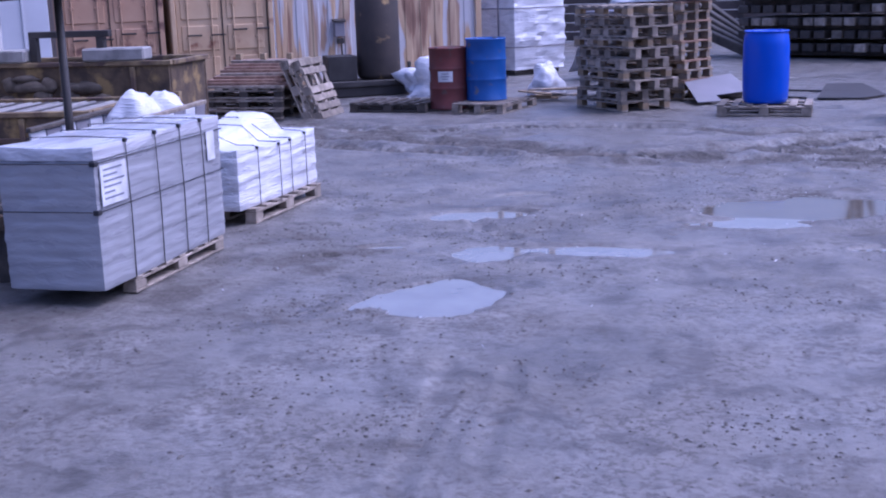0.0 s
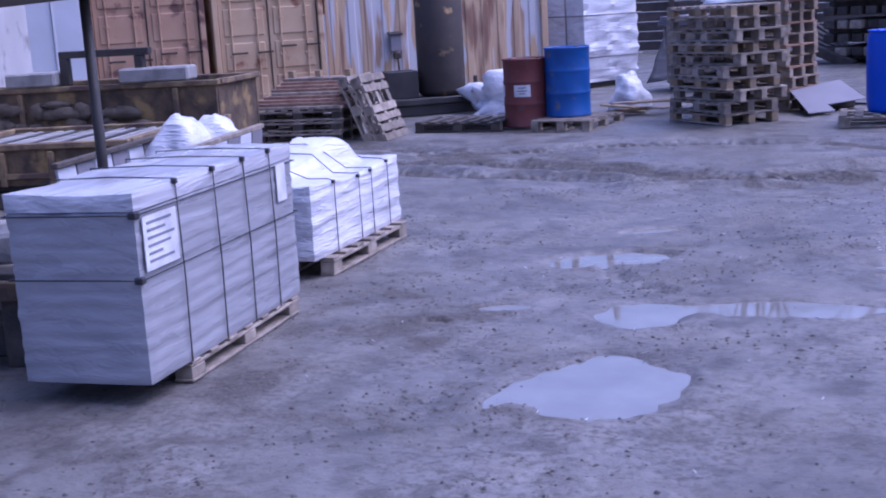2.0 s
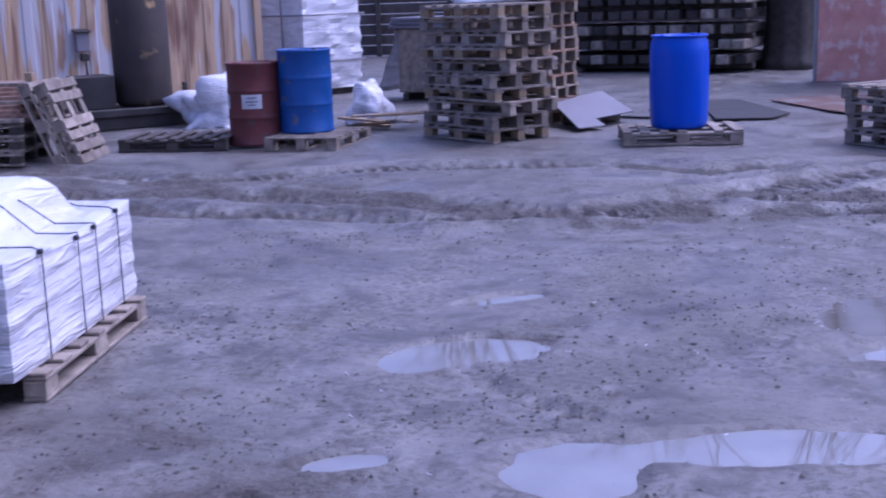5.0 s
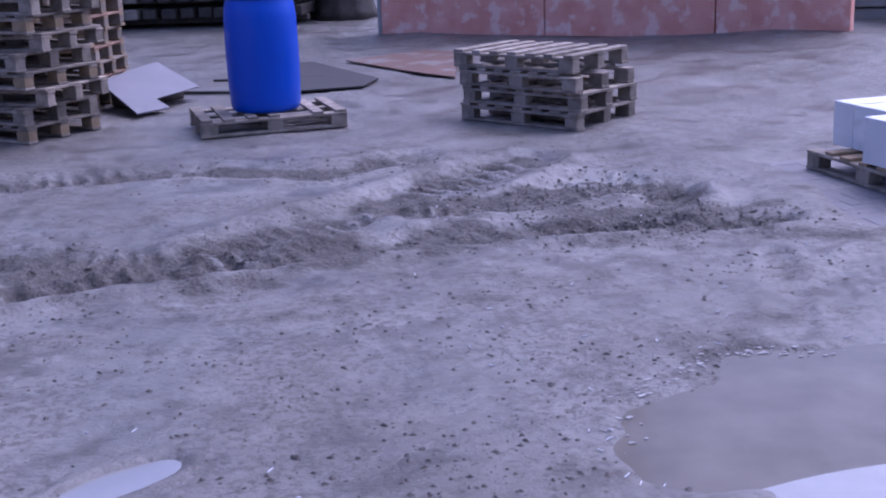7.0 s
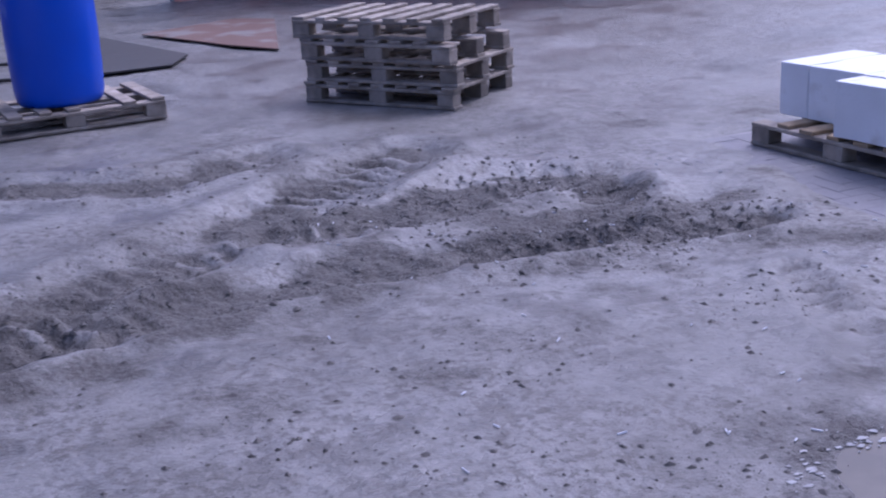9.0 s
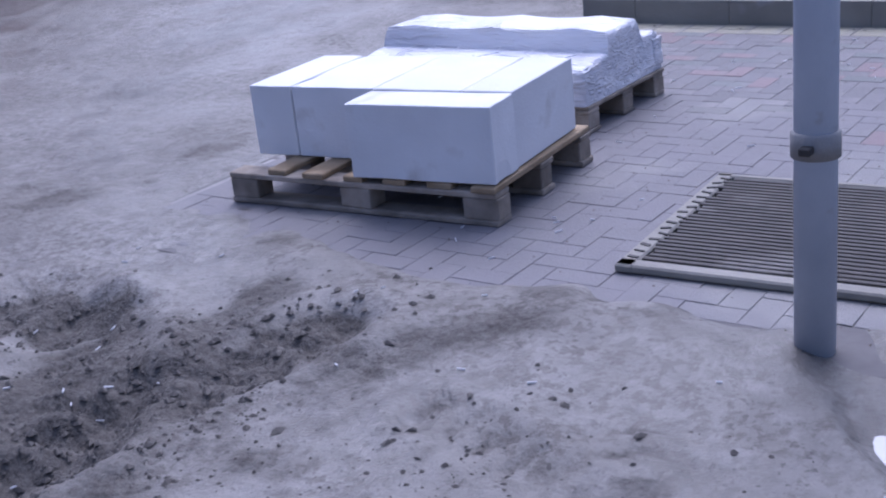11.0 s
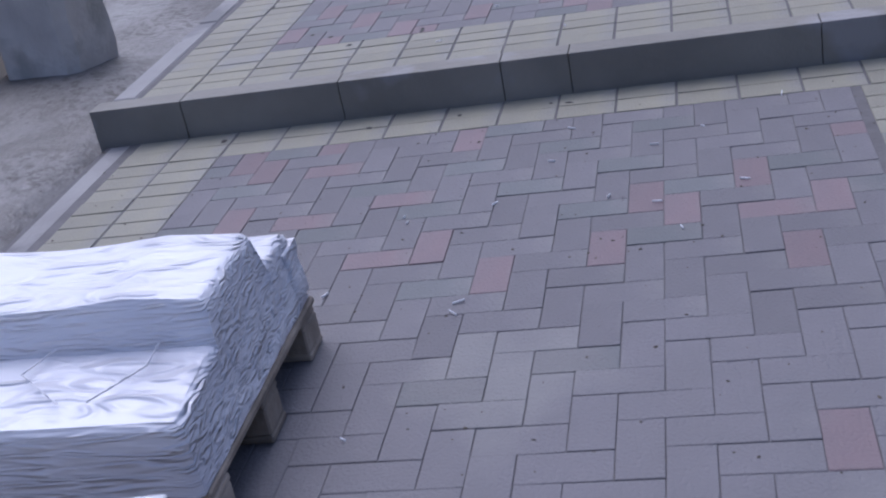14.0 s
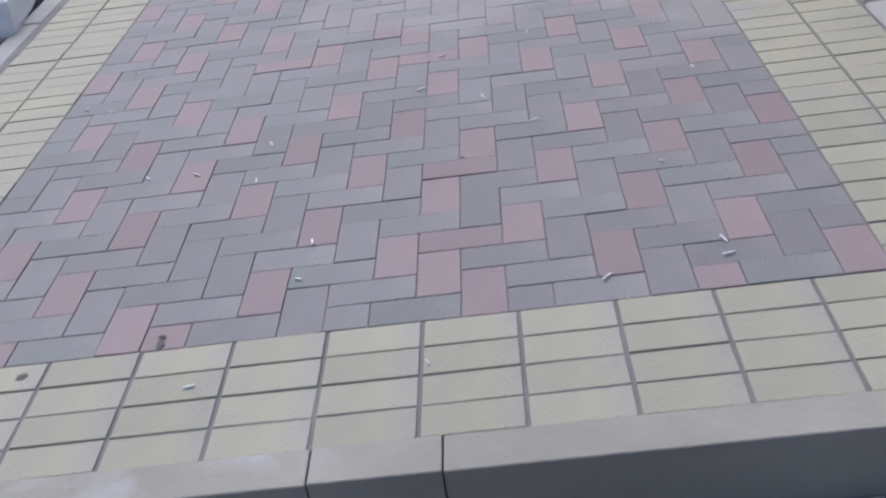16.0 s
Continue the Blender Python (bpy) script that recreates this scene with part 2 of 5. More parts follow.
def mud_material():
    m = bpy.data.materials.new("yard_mud")
    m.use_nodes = True
    nt = m.node_tree
    N, L = nt.nodes.new, nt.links.new
    bsdf = nt.nodes["Principled BSDF"]
    tc = N("ShaderNodeTexCoord")

    def noise_at(scale, detail=6.0, rough=0.6):
        n = N("ShaderNodeTexNoise")
        n.inputs["Scale"].default_value, n.inputs["Detail"].default_value, n.inputs["Roughness"].default_value = scale, detail, rough
        L(tc.outputs["Object"], n.inputs["Vector"])
        return n.outputs["Fac"]

    def ramp(fac, *stops):
        r = N("ShaderNodeValToRGB")
        while len(r.color_ramp.elements) < len(stops):
            r.color_ramp.elements.new(0.5)
        for e, (p, c) in zip(r.color_ramp.elements, stops):
            e.position, e.color = p, (*c, 1)
        L(fac, r.inputs[0])
        return r.outputs[0]

    def mix(fac, a, b, mode="MIX"):
        x = N("ShaderNodeMix")
        x.data_type, x.blend_type = "RGBA", mode
        if isinstance(fac, float):
            x.inputs[0].default_value = fac
        else:
            L(fac, x.inputs[0])
        L(a, x.inputs[6])
        if isinstance(b, tuple):
            x.inputs[7].default_value = (*b, 1)
        else:
            L(b, x.inputs[7])
        return x.outputs[2]

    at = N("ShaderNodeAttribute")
    at.attribute_name = "moist_dark"
    fine = noise_at(9, 10, 0.7)
    base = ramp(noise_at(0.9, 8), (0.34, (0.122, 0.114, 0.104)), (0.5, (0.165, 0.156, 0.144)), (0.66, (0.2, 0.19, 0.177)))
    grain = ramp(fine, (0.33, (0.74, 0.73, 0.71)), (0.52, (1, 1, 1)), (0.8, (1.06, 1.06, 1.05)))
    base = mix(1.0, base, grain, "MULTIPLY")
    mottle = ramp(noise_at(3.2, 7, 0.68), (0.39, (0.55, 0.53, 0.51)), (0.47, (1, 1, 1)), (0.68, (1.08, 1.08, 1.07)))
    base = mix(0.85, base, mottle, "MULTIPLY")
    specks = ramp(noise_at(34, 3, 0.5), (0.31, (0.3, 0.28, 0.26)), (0.37, (1, 1, 1)))
    base = mix(0.8, base, specks, "MULTIPLY")
    crumb = N("ShaderNodeMath")
    crumb.operation = "MULTIPLY"
    L(ramp(noise_at(24, 7, 0.7), (0.49, (0, 0, 0)), (0.57, (1, 1, 1))), crumb.inputs[0])
    L(ramp(noise_at(1.7, 5), (0.4, (0, 0, 0)), (0.53, (1, 1, 1))), crumb.inputs[1])
    base = mix(crumb.outputs[0], base, (0.085, 0.075, 0.065))
    pale = N("ShaderNodeMath")
    pale.operation = "MULTIPLY"
    L(ramp(noise_at(7, 6, 0.65), (0.54, (0, 0, 0)), (0.62, (1, 1, 1))), pale.inputs[0])
    L(ramp(noise_at(0.8, 3), (0.5, (0, 0, 0)), (0.6, (1, 1, 1))), pale.inputs[1])
    thin = N("ShaderNodeMath")
    thin.operation = "MULTIPLY"
    L(pale.outputs[0], thin.inputs[0])
    thin.inputs[1].default_value = 0.4
    base = mix(thin.outputs[0], base, (0.27, 0.26, 0.245))
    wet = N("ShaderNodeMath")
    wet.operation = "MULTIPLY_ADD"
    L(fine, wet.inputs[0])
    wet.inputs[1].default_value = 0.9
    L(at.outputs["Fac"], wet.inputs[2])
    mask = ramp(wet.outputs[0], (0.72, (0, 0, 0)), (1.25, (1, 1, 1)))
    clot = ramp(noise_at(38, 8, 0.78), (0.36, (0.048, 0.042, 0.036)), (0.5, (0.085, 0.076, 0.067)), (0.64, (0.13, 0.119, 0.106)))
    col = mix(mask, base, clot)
    L(col, bsdf.inputs["Base Color"])
    rr = ramp(noise_at(1.6, 5), (0.38, (0.3, 0.3, 0.3)), (0.62, (0.66, 0.66, 0.66)))
    L(mix(mask, rr, (0.82, 0.82, 0.82)), bsdf.inputs["Roughness"])
    b1, b2 = N("ShaderNodeBump"), N("ShaderNodeBump")
    b1.inputs["Distance"].default_value = 0.05
    lift = N("ShaderNodeMapRange")
    lift.inputs["To Min"].default_value, lift.inputs["To Max"].default_value = 0.4, 1.0
    L(mask, lift.inputs[0])
    L(lift.outputs[0], b1.inputs["Strength"])
    b2.inputs["Strength"].default_value, b2.inputs["Distance"].default_value = 0.4, 0.01
    L(noise_at(11, 8, 0.62), b1.inputs["Height"])
    L(noise_at(75, 5, 0.6), b2.inputs["Height"])
    L(b1.outputs[0], b2.inputs["Normal"])
    L(b2.outputs[0], bsdf.inputs["Normal"])
    return m


MUD = mud_material()


# ---- builders ----
def bm_box(bm, sx, sy, sz, m=None, bevel=0.0):
    r = bmesh.ops.create_cube(bm, size=1.0)
    bmesh.ops.scale(bm, vec=(sx, sy, sz), verts=r["verts"])
    if bevel:
        edges = list({e for v in r["verts"] for e in v.link_edges})
        out = bmesh.ops.bevel(bm, geom=edges, offset=bevel, segments=1, affect="EDGES", profile=0.5)
        verts = list({v for f in out["faces"] for v in f.verts} | {v for v in r["verts"] if v.is_valid})
    else:
        verts = r["verts"]
    if m is not None:
        bmesh.ops.transform(bm, matrix=m, verts=verts)
    return verts


def mesh_of(name, bm, mat, smooth=False):
    me = bpy.data.meshes.new(name)
    bm.to_mesh(me)
    bm.free()
    me.materials.append(mat)
    if smooth:
        for p in me.polygons:
            p.use_smooth = True
    return me


def part(name, bm, mat, parent=None, label="", smooth=False):
    ob = new(name, mesh_of(name, bm, mat, smooth))
    if parent is not None:
        ob.parent = parent
    if label:
        ob["label"] = label
    return ob


def box_part(name, size, m, mat, parent=None, label="", bevel=0.004):
    bm = bmesh.new()
    bm_box(bm, *size, m, bevel)
    return part(name, bm, mat, parent, label)


def thing(name, m, label, category, group="", kind=""):
    ob = new(name)
    ob.empty_display_size = 0.1
    ob.matrix_basis = m
    return tagged(ob, label, category, group, kind)


def lathe(bm, profile, seg=32, m=None):
    rings = []
    for r, z in profile:
        rings.append([bm.verts.new((r * math.cos(2 * math.pi * k / seg), r * math.sin(2 * math.pi * k / seg), z)) for k in range(seg)])
    for a, b in zip(rings, rings[1:]):
        for k in range(seg):
            bm.faces.new((a[k], a[(k + 1) % seg], b[(k + 1) % seg], b[k]))
    for ring, flip in ((rings[0], True), (rings[-1], False)):
        if profile[0 if flip else -1][0] > 1e-4:
            bm.faces.new(ring[::-1] if flip else ring)
    if m is not None:
        bmesh.ops.transform(bm, matrix=m, verts=[v for ring in rings for v in ring])


# ---- ground ----
def lattice(ix, iy, seed):
    h = (ix * 374761393 + iy * 668265263 + seed * 974711) & 0x7FFFFFFF
    h = ((h ^ (h >> 13)) * 1274126177) & 0x7FFFFFFF
    return ((h ^ (h >> 16)) & 0xFFFF) / 65535.0


def value_noise(x, y, size, seed):
    x, y = x / size, y / size
    ix, iy = np.floor(x).astype(np.int64), np.floor(y).astype(np.int64)
    fx, fy = x - ix, y - iy
    fx, fy = fx * fx * (3 - 2 * fx), fy * fy * (3 - 2 * fy)
    a, b = lattice(ix, iy, seed), lattice(ix + 1, iy, seed)
    c, d = lattice(ix, iy + 1, seed), lattice(ix + 1, iy + 1, seed)
    return (a * (1 - fx) + b * fx) * (1 - fy) + (c * (1 - fx) + d * fx) * fy - 0.5


# puddles: centre, half length, half width, turn in degrees
PUDDLES = [
    (1.62, 4.94, 0.46, 0.37, 62), (1.43, 6.2, 0.30, 0.25, 40), (2.02, 6.41, 0.62, 0.17, 12),
    (0.85, 7.47, 0.36, 0.2, 28), (0.88, 8.42, 0.22, 0.08, 35), (2.95, 7.62, 0.52, 0.2, 10),
    (3.2, 8.36, 0.78, 0.46, 38), (0.67, 6.15, 0.15, 0.08, 20), (0.41, 5.76, 0.07, 0.05, 0), (4.3, 9.05, 0.5, 0.12, 40),
    (3.9, 6.95, 0.22, 0.1, 10),
]
# wheel tracks: way points and how wide and deep
TRACKS = [
    ([(-4.6, 12.0), (-2.6, 11.2), (-1.0, 10.9), (0.1, 10.75), (1.05, 10.8), (1.5, 11.5), (2.2, 11.85), (3.0, 12.4), (3.5, 12.8)], 0.27, 0.060),
    ([(0.2, 10.65), (1.1, 10.75), (1.85, 11.0), (2.6, 11.1), (3.4, 10.95), (3.75, 11.2), (4.0, 11.55)], 0.2, 0.05),
    ([(3.2, 10.95), (3.8, 10.88), (4.3, 10.8)], 0.18, 0.045),
    ([(-5.0, 13.4), (-2.6, 12.7), (-0.8, 13.2), (0.1, 13.35), (1.2, 13.3), (2.0, 12.85), (2.7, 13.2)], 0.24, 0.050),
    ([(-3.6, 11.9), (-1.6, 11.9), (0.0, 11.4), (0.9, 11.05)], 0.26, 0.050),
    ([(2.5, 11.75), (3.2, 11.85), (3.7, 12.05), (4.0, 11.8)], 0.24, 0.045),
    ([(2.62, 2.3), (2.42, 3.0), (2.1, 3.85)], 0.065, 0.014),
    ([(2.85, 2.6), (2.6, 3.3), (2.42, 3.85)], 0.06, 0.014),
    ([(0.95, 7.3), (1.15, 7.0), (1.45, 6.7)], 0.07, 0.02),
    ([(3.55, 9.1), (3.75, 9.6), (3.95, 10.1)], 0.1, 0.018),
    ([(3.9, 9.5), (4.4, 9.8), (4.75, 9.95)], 0.16, 0.014),
]
PAVE_WEST, PAVE_SOUTH, PAVE_NORTH, STEP = 4.62, 8.1, 12.18, 8.57


def near_line(x, y, pts):
    best, along = np.full(x.shape, 1e9), np.zeros(x.shape)
    done = 0.0
    for (ax, ay), (bx, by) in zip(pts, pts[1:]):
        dx, dy = bx - ax, by - ay
        length = math.hypot(dx, dy)
        t = np.clip(((x - ax) * dx + (y - ay) * dy) / length ** 2, 0, 1)
        d = np.hypot(x - ax - t * dx, y - ay - t * dy)
        along = np.where(d < best, done + t * length, along)
        best = np.minimum(best, d)
        done += length
    return best, along


def ground_height(x, y):
    h = 0.026 * value_noise(x, y, 1.7, 1) + 0.016 * value_noise(x, y, 0.6, 2) + 0.009 * value_noise(x, y, 0.21, 3) + 0.006 * value_noise(x, y, 0.085, 4)
    wet = 0.06 + 0.26 * value_noise(x, y, 1.1, 7) + 0.5 * value_noise(x, y, 0.3, 8) + 0.3 * value_noise(x, y, 0.12, 9)
    # churned belt that the ruts run through
    d, s = near_line(x, y, [(-6.0, 12.6), (-2.5, 12.0), (0.0, 11.4), (1.4, 11.2), (3.0, 11.6), (3.6, 11.3)])
    belt = np.exp(-(d / 1.0) ** 2) * (1 - 0.9 * np.exp(-(((x - 1.0) / 1.1) ** 2 + ((y - 12.3) / 0.72) ** 2)))
    h += belt * (-0.045 + 0.035 * value_noise(x, y, 0.33, 51) + 0.024 * value_noise(x, y, 0.12, 52))
    wet += belt * (0.36 + 0.5 * value_noise(x, y, 0.45, 53) + 0.3 * value_noise(x, y, 0.15, 54))
    # darker, blotchy strip along the stacks and the rack
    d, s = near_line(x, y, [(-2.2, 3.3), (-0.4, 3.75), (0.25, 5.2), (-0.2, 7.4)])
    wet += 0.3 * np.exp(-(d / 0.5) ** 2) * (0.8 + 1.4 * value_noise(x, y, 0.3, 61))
    for pts, width, deep in TRACKS:
        d, s = near_line(x + 0.16 * value_noise(x, y, 0.9, 11), y + 0.16 * value_noise(x, y, 0.9, 12), pts)
        k = np.exp(-(d / width) ** 2)
        core = np.exp(-(d / (0.75 * width)) ** 4)
        wave = np.sin(s * 2 * math.pi / 0.13 + 16 * d + 7 * value_noise(x, y, 0.3, 41))
        lugs = np.tanh(2.6 * wave) * np.exp(-(d / (0.85 * width)) ** 4) * np.clip(0.4 + 2.6 * value_noise(x, y, 0.4, 42), 0, 1)
        h += deep * (-0.7 * k + 0.6 * np.exp(-((d - 1.3 * width) / (0.4 * width)) ** 2)) + 0.34 * deep * lugs
        h += k * (0.03 * value_noise(x, y, 0.16, 15) + 0.034 * value_noise(x, y, 0.08, 16)) * min(1.0, deep / 0.04)
        wet += core * ((0.62 if deep > 0.03 else 0.1) * (0.8 + 1.2 * value_noise(x, y, 0.25, 17)) - 0.34 * lugs)
    # low dome between the wheel tracks
    h += 0.03 * np.exp(-(((x - 1.0) / 1.1) ** 2 + ((y - 12.3) / 0.7) ** 2))
    for cx, cy, a, b, turn in PUDDLES:
        c, s = math.cos(radians(turn)), math.sin(radians(turn))
        u, v = (x - cx) * c + (y - cy) * s, -(x - cx) * s + (y - cy) * c
        r = np.sqrt((u / a) ** 2 + (v / b) ** 2) + 0.55 * value_noise(x, y, 0.3, 21) + 0.25 * value_noise(x, y, 0.1, 22)
        k = 1 / (1 + np.exp(np.clip((r - 1.0) * 9, -60, 60)))
        h = h * (1 - 0.75 * k) - 0.026 * k + 0.012 * (1 - k) * np.exp(-((r - 1.25) / 0.35) ** 2)
        wet += 0.05 * np.exp(-((r - 1.1) / 0.4) ** 2)
    # the mud thins out over the paving and sinks under it
    edge = x - PAVE_WEST - 0.34 - 2.2 / (1 + np.exp(-np.clip((y - 11.6) * 14, -60, 60))) + 0.5 * value_noise(x, y, 0.5, 25) + 0.2 * value_noise(x, y, 0.15, 26)
    inside = (1 / (1 + np.exp(np.clip(-edge * 14, -60, 60)))) * (1 / (1 + np.exp(np.clip(-(PAVE_NORTH + 0.06 - y) * 40, -60, 60)))) * (1 / (1 + np.exp(np.clip(-(y - PAVE_SOUTH) * 30, -60, 60))))
    h = h * (1 - inside) - 0.06 * inside
    h += 0.034 * np.exp(-((x - PAVE_WEST - 0.0) / 0.34) ** 2) * (0.75 + 0.7 * value_noise(x, y, 0.4, 27)) * np.clip((y - 8.0) * 2, 0, 1)
    bank = 1 / (1 + np.exp(np.clip(-(y - 12.38) * 10, -60, 60))) * np.clip((x - 6.5) / 2, 0, 1)
    h += bank * (0.07 + 0.12 * value_noise(x, y, 0.7, 31))
    return h, np.clip(wet, 0, 1)


def spread(lo, hi, step, far):
    mid = list(np.arange(lo, hi, step))
    left, right, d = [], [], step
    a, b = lo, mid[-1]
    while a > -far or b < far:
        d = min(d * 1.22, 60)
        a, b = a - d, b + d
        left.append(a)
        right.append(b)
    return np.array(left[::-1] + mid + right)


gx, gy = np.meshgrid(spread(-3.6, 5.6, 0.023, 420), spread(2.2, 14.0, 0.023, 420))
gh, gw = ground_height(gx, gy)
rows, cols = gx.shape
ground_mesh = bpy.data.meshes.new("ground")
index = np.arange(rows * cols).reshape(rows, cols)
quads = np.stack([index[:-1, :-1], index[:-1, 1:], index[1:, 1:], index[1:, :-1]], -1).reshape(-1, 4)
ground_mesh.vertices.add(rows * cols)
ground_mesh.vertices.foreach_set("co", np.stack([gx, gy, gh], -1).ravel())
ground_mesh.loops.add(quads.size)
ground_mesh.loops.foreach_set("vertex_index", quads.ravel())
ground_mesh.polygons.add(len(quads))
ground_mesh.polygons.foreach_set("loop_start", np.arange(0, quads.size, 4))
ground_mesh.polygons.foreach_set("loop_total", np.full(len(quads), 4))
ground_mesh.polygons.foreach_set("use_smooth", np.ones(len(quads), bool))
ground_mesh.update()
# mask of dark mud: ruts, puddle rims and the strip by the stacks
moist_dark = ground_mesh.attributes.new("moist_dark", "FLOAT", "POINT")
moist_dark.data.foreach_set("value", gw.ravel())
ground_mesh.materials.append(MUD)
ground = tagged(new("ground", ground_mesh), "wet grey mud yard with churned wheel ruts and hollows", "ground", kind="structure")


def puddle(cx, cy, a, b, turn, water=WATER, label="shallow rain puddle reflecting the pale sky"):
    bm = bmesh.new()
    ring = [bm.verts.new((1.35 * a * math.cos(k * math.pi / 24), 1.35 * b * math.sin(k * math.pi / 24) , 0)) for k in range(48)]
    bm.faces.new(ring)
    ob = part("puddle", bm, water)
    ob.matrix_basis = pose(cx, cy, WATER_LEVEL, 0, 0, turn)
    return tagged(ob, label, "puddle", "puddles in the mud", "structure")


for n, p in enumerate(PUDDLES):
    WATER_LEVEL = -0.0105 - 0.0004 * n
    if n == 6:
        puddle(*p, MUDDY_WATER, "murky brown puddle in the wet mud")
    else:
        puddle(*p)


# ---- pallets ----
def pallet(name, m, label, mats=(WOOD, WOOD, WOOD), size=(1.2, 0.8), seed=0, group="", slats=5, high=0.144):
    """A four-way pallet: long side along x, standing on its runners."""
    rnd = random.Random(seed)
    sx, sy = size
    root = thing(name, m, label, "pallet", group)
    k = high / 0.144
    for n in range(3):
        y = (n - 1) * (sy / 2 - 0.05)
        box_part("runner", (sx, 0.1, 0.022 * k), pose(0, y, 0.011 * k), mats[0], root)
        box_part("stringer_board", (sx * 0.995, 0.1, 0.022 * k), pose(0, y, 0.111 * k, 0, 0, rnd.uniform(-0.4, 0.4)), mats[0], root)
        for j in range(3):
            box_part("block", (0.12 + rnd.uniform(0, 0.02), 0.096, 0.078 * k), pose((j - 1) * (sx / 2 - 0.07), y, 0.061 * k, 0, 0, rnd.uniform(-3, 3)), mats[1], root)
    pitch = (sy - 0.1) / (slats - 1)
    return root, rnd, pitch, k


def full_pallet(m, label, mats=(WOOD, WOOD, WOOD), size=(1.2, 0.8), seed=0, group="", across=7, high=0.144):
    root, rnd, pitch, k = pallet("pallet", m, label, mats, size, seed, group, high=high)
    sx, sy = size
    for j in range(across):
        x = -sx / 2 + 0.05 + j * (sx - 0.1) / (across - 1)
        if rnd.random() < 0.06:
            continue
        box_part("slat", (0.092 + rnd.uniform(-0.01, 0.012), sy * rnd.uniform(0.985, 1.01), 0.022 * k), pose(x + rnd.uniform(-0.006, 0.006), rnd.uniform(-0.008, 0.008), 0.133 * k, 0, 0, rnd.uniform(-0.7, 0.7)), mats[2], root)
    return root


# low stack of four weathered pallets
for n, (dx, dy, turn) in enumerate([(0, 0, 0), (0.01, 0.015, 0.8), (-0.01, 0.0, -0.6), (-0.09, 0.03, 1.6)]):
    m = pose(4.12, 14.45, 0.004 + 0.1445 * n, 0, 0, -54) @ pose(dx, dy, 0, 0, 0, turn)
    full_pallet(m, "grey weathered wooden pallet in a low stack on mud", seed=n + 3, group="low pallet stack")

# tall crooked stack
rnd = random.Random(4)
for n in range(10):
    mats = (WOOD, WOOD if n % 3 else WOOD_NEW, WOOD)
    m = pose(-0.19, 15.6, 0.004 + 0.1445 * n, 0, 0, -38 + rnd.uniform(-6, 6)) @ pose(rnd.uniform(-0.06, 0.06), rnd.uniform(-0.05, 0.05), 0)
    full_pallet(m, "worn wooden pallet in a tall crooked stack", mats, seed=20 + n, group="tall pallet stack")
for n in range(10):
    m = pose(-0.03, 17.25, 0.004 + 0.1445 * n, 0, 0, -20 + rnd.uniform(-4, 4)) @ pose(rnd.uniform(-0.05, 0.05), rnd.uniform(-0.05, 0.05), 0)
    full_pallet(m, "brownish wooden pallet in the rear pallet stack", (WOOD_NEW, WOOD, WOOD_RED if n % 2 else WOOD), seed=40 + n, group="rear pallet stack")

DRUM_PALLET = full_pallet(pose(1.86, 15.08, 0.004, 0, 0, 6), "grey wooden pallet under the blue plastic drum", seed=61)
STEEL_PALLET = full_pallet(pose(-1.98, 15.08, 0.004, 0, 0, 86), "worn wooden pallet under the blue steel drum", seed=62)
full_pallet(pose(-3.48, 14.92, 0.004, 0, 0, 4), "dark wet wooden pallet lying in mud", (WOOD_DARK,) * 3, seed=63)
full_pallet(pose(5.52, 11.32, 0.002, 0, 0, -86), "pale wooden pallet under white building blocks", (WOOD, WOOD, WOOD_NEW), seed=64)
full_pallet(pose(6.66, 11.58, 0.002, 0, 0, -90), "wooden pallet under a film-wrapped load", seed=65, size=(1.28, 0.74), high=0.118)
full_pallet(pose(-0.64, 4.94, 0.004, 0, 0, 9.5) @ pose(0.02, 0.14, 0, 0, 0, 90), "low wooden pallet under a tall wrapped stack", seed=66, size=(1.3, 0.62), high=0.1)
full_pallet(pose(-1.13, 7.24, 0.004, 0, 0, 96), "wooden pallet under a low wrapped stack", seed=68, size=(1.3, 0.7), high=0.12)
for n in range(3):
    full_pallet(pose(-5.28, 13.85, 0.004 + 0.1445 * n, 0, 0, 7 + 1.5 * n), "dark worn wooden pallet under a heap of boards", (WOOD, WOOD_DARK, WOOD), seed=70 + n, group="pallets under boards")
for n in range(2):
    full_pallet(pose(-4.46 + 0.17 * n, 14.0 + 0.05 * n, 0.40, 0, 68, 6) @ pose(0, 0, -0.08 - 0.02 * n), "grey wooden pallet leaning on a board stack", seed=75 + n, size=(0.9, 0.8), group="leaning pallets")

for lay in range(9):
    for k in range(5 - lay // 3):
        bm = bmesh.new()
        bm_box(bm, 1.25 - 0.03 * lay + rnd.uniform(-0.1, 0.1), 0.13, 0.04, None, 0.004)
        ob = part("board", bm, WOOD_RED if (lay + k) % 4 else WOOD)
        ob.matrix_basis = pose(-5.28, 13.85, 0.4585 + 0.042 * lay, 0, 0, 7) @ pose(0.02 * lay + rnd.uniform(-0.05, 0.05), -0.33 + 0.145 * k + 0.05 * lay, 0, 0, 0, rnd.uniform(-2, 2))
        tagged(ob, "reddish weathered plank heaped on pallets", "plank", "boards on pallets")
for n, (x, y) in enumerate(((-0.48, 0.1), (-0.05, 0.12), (0.42, 0.14))):
    bm = bmesh.new()
    bm_box(bm, 0.08, 0.09, 0.09, None, 0.005)
    ob = part("wood_block", bm, WOOD_NEW)
    ob.matrix_basis = pose(-5.28, 13.85, 0.4585 + 0.042 * 8 + 0.064, 0, 0, 7) @ pose(0.16 + 0.9 * x, 0.17, 0)
    tagged(ob, "small pale wooden block on a heap of planks", "block", "blocks on the planks")


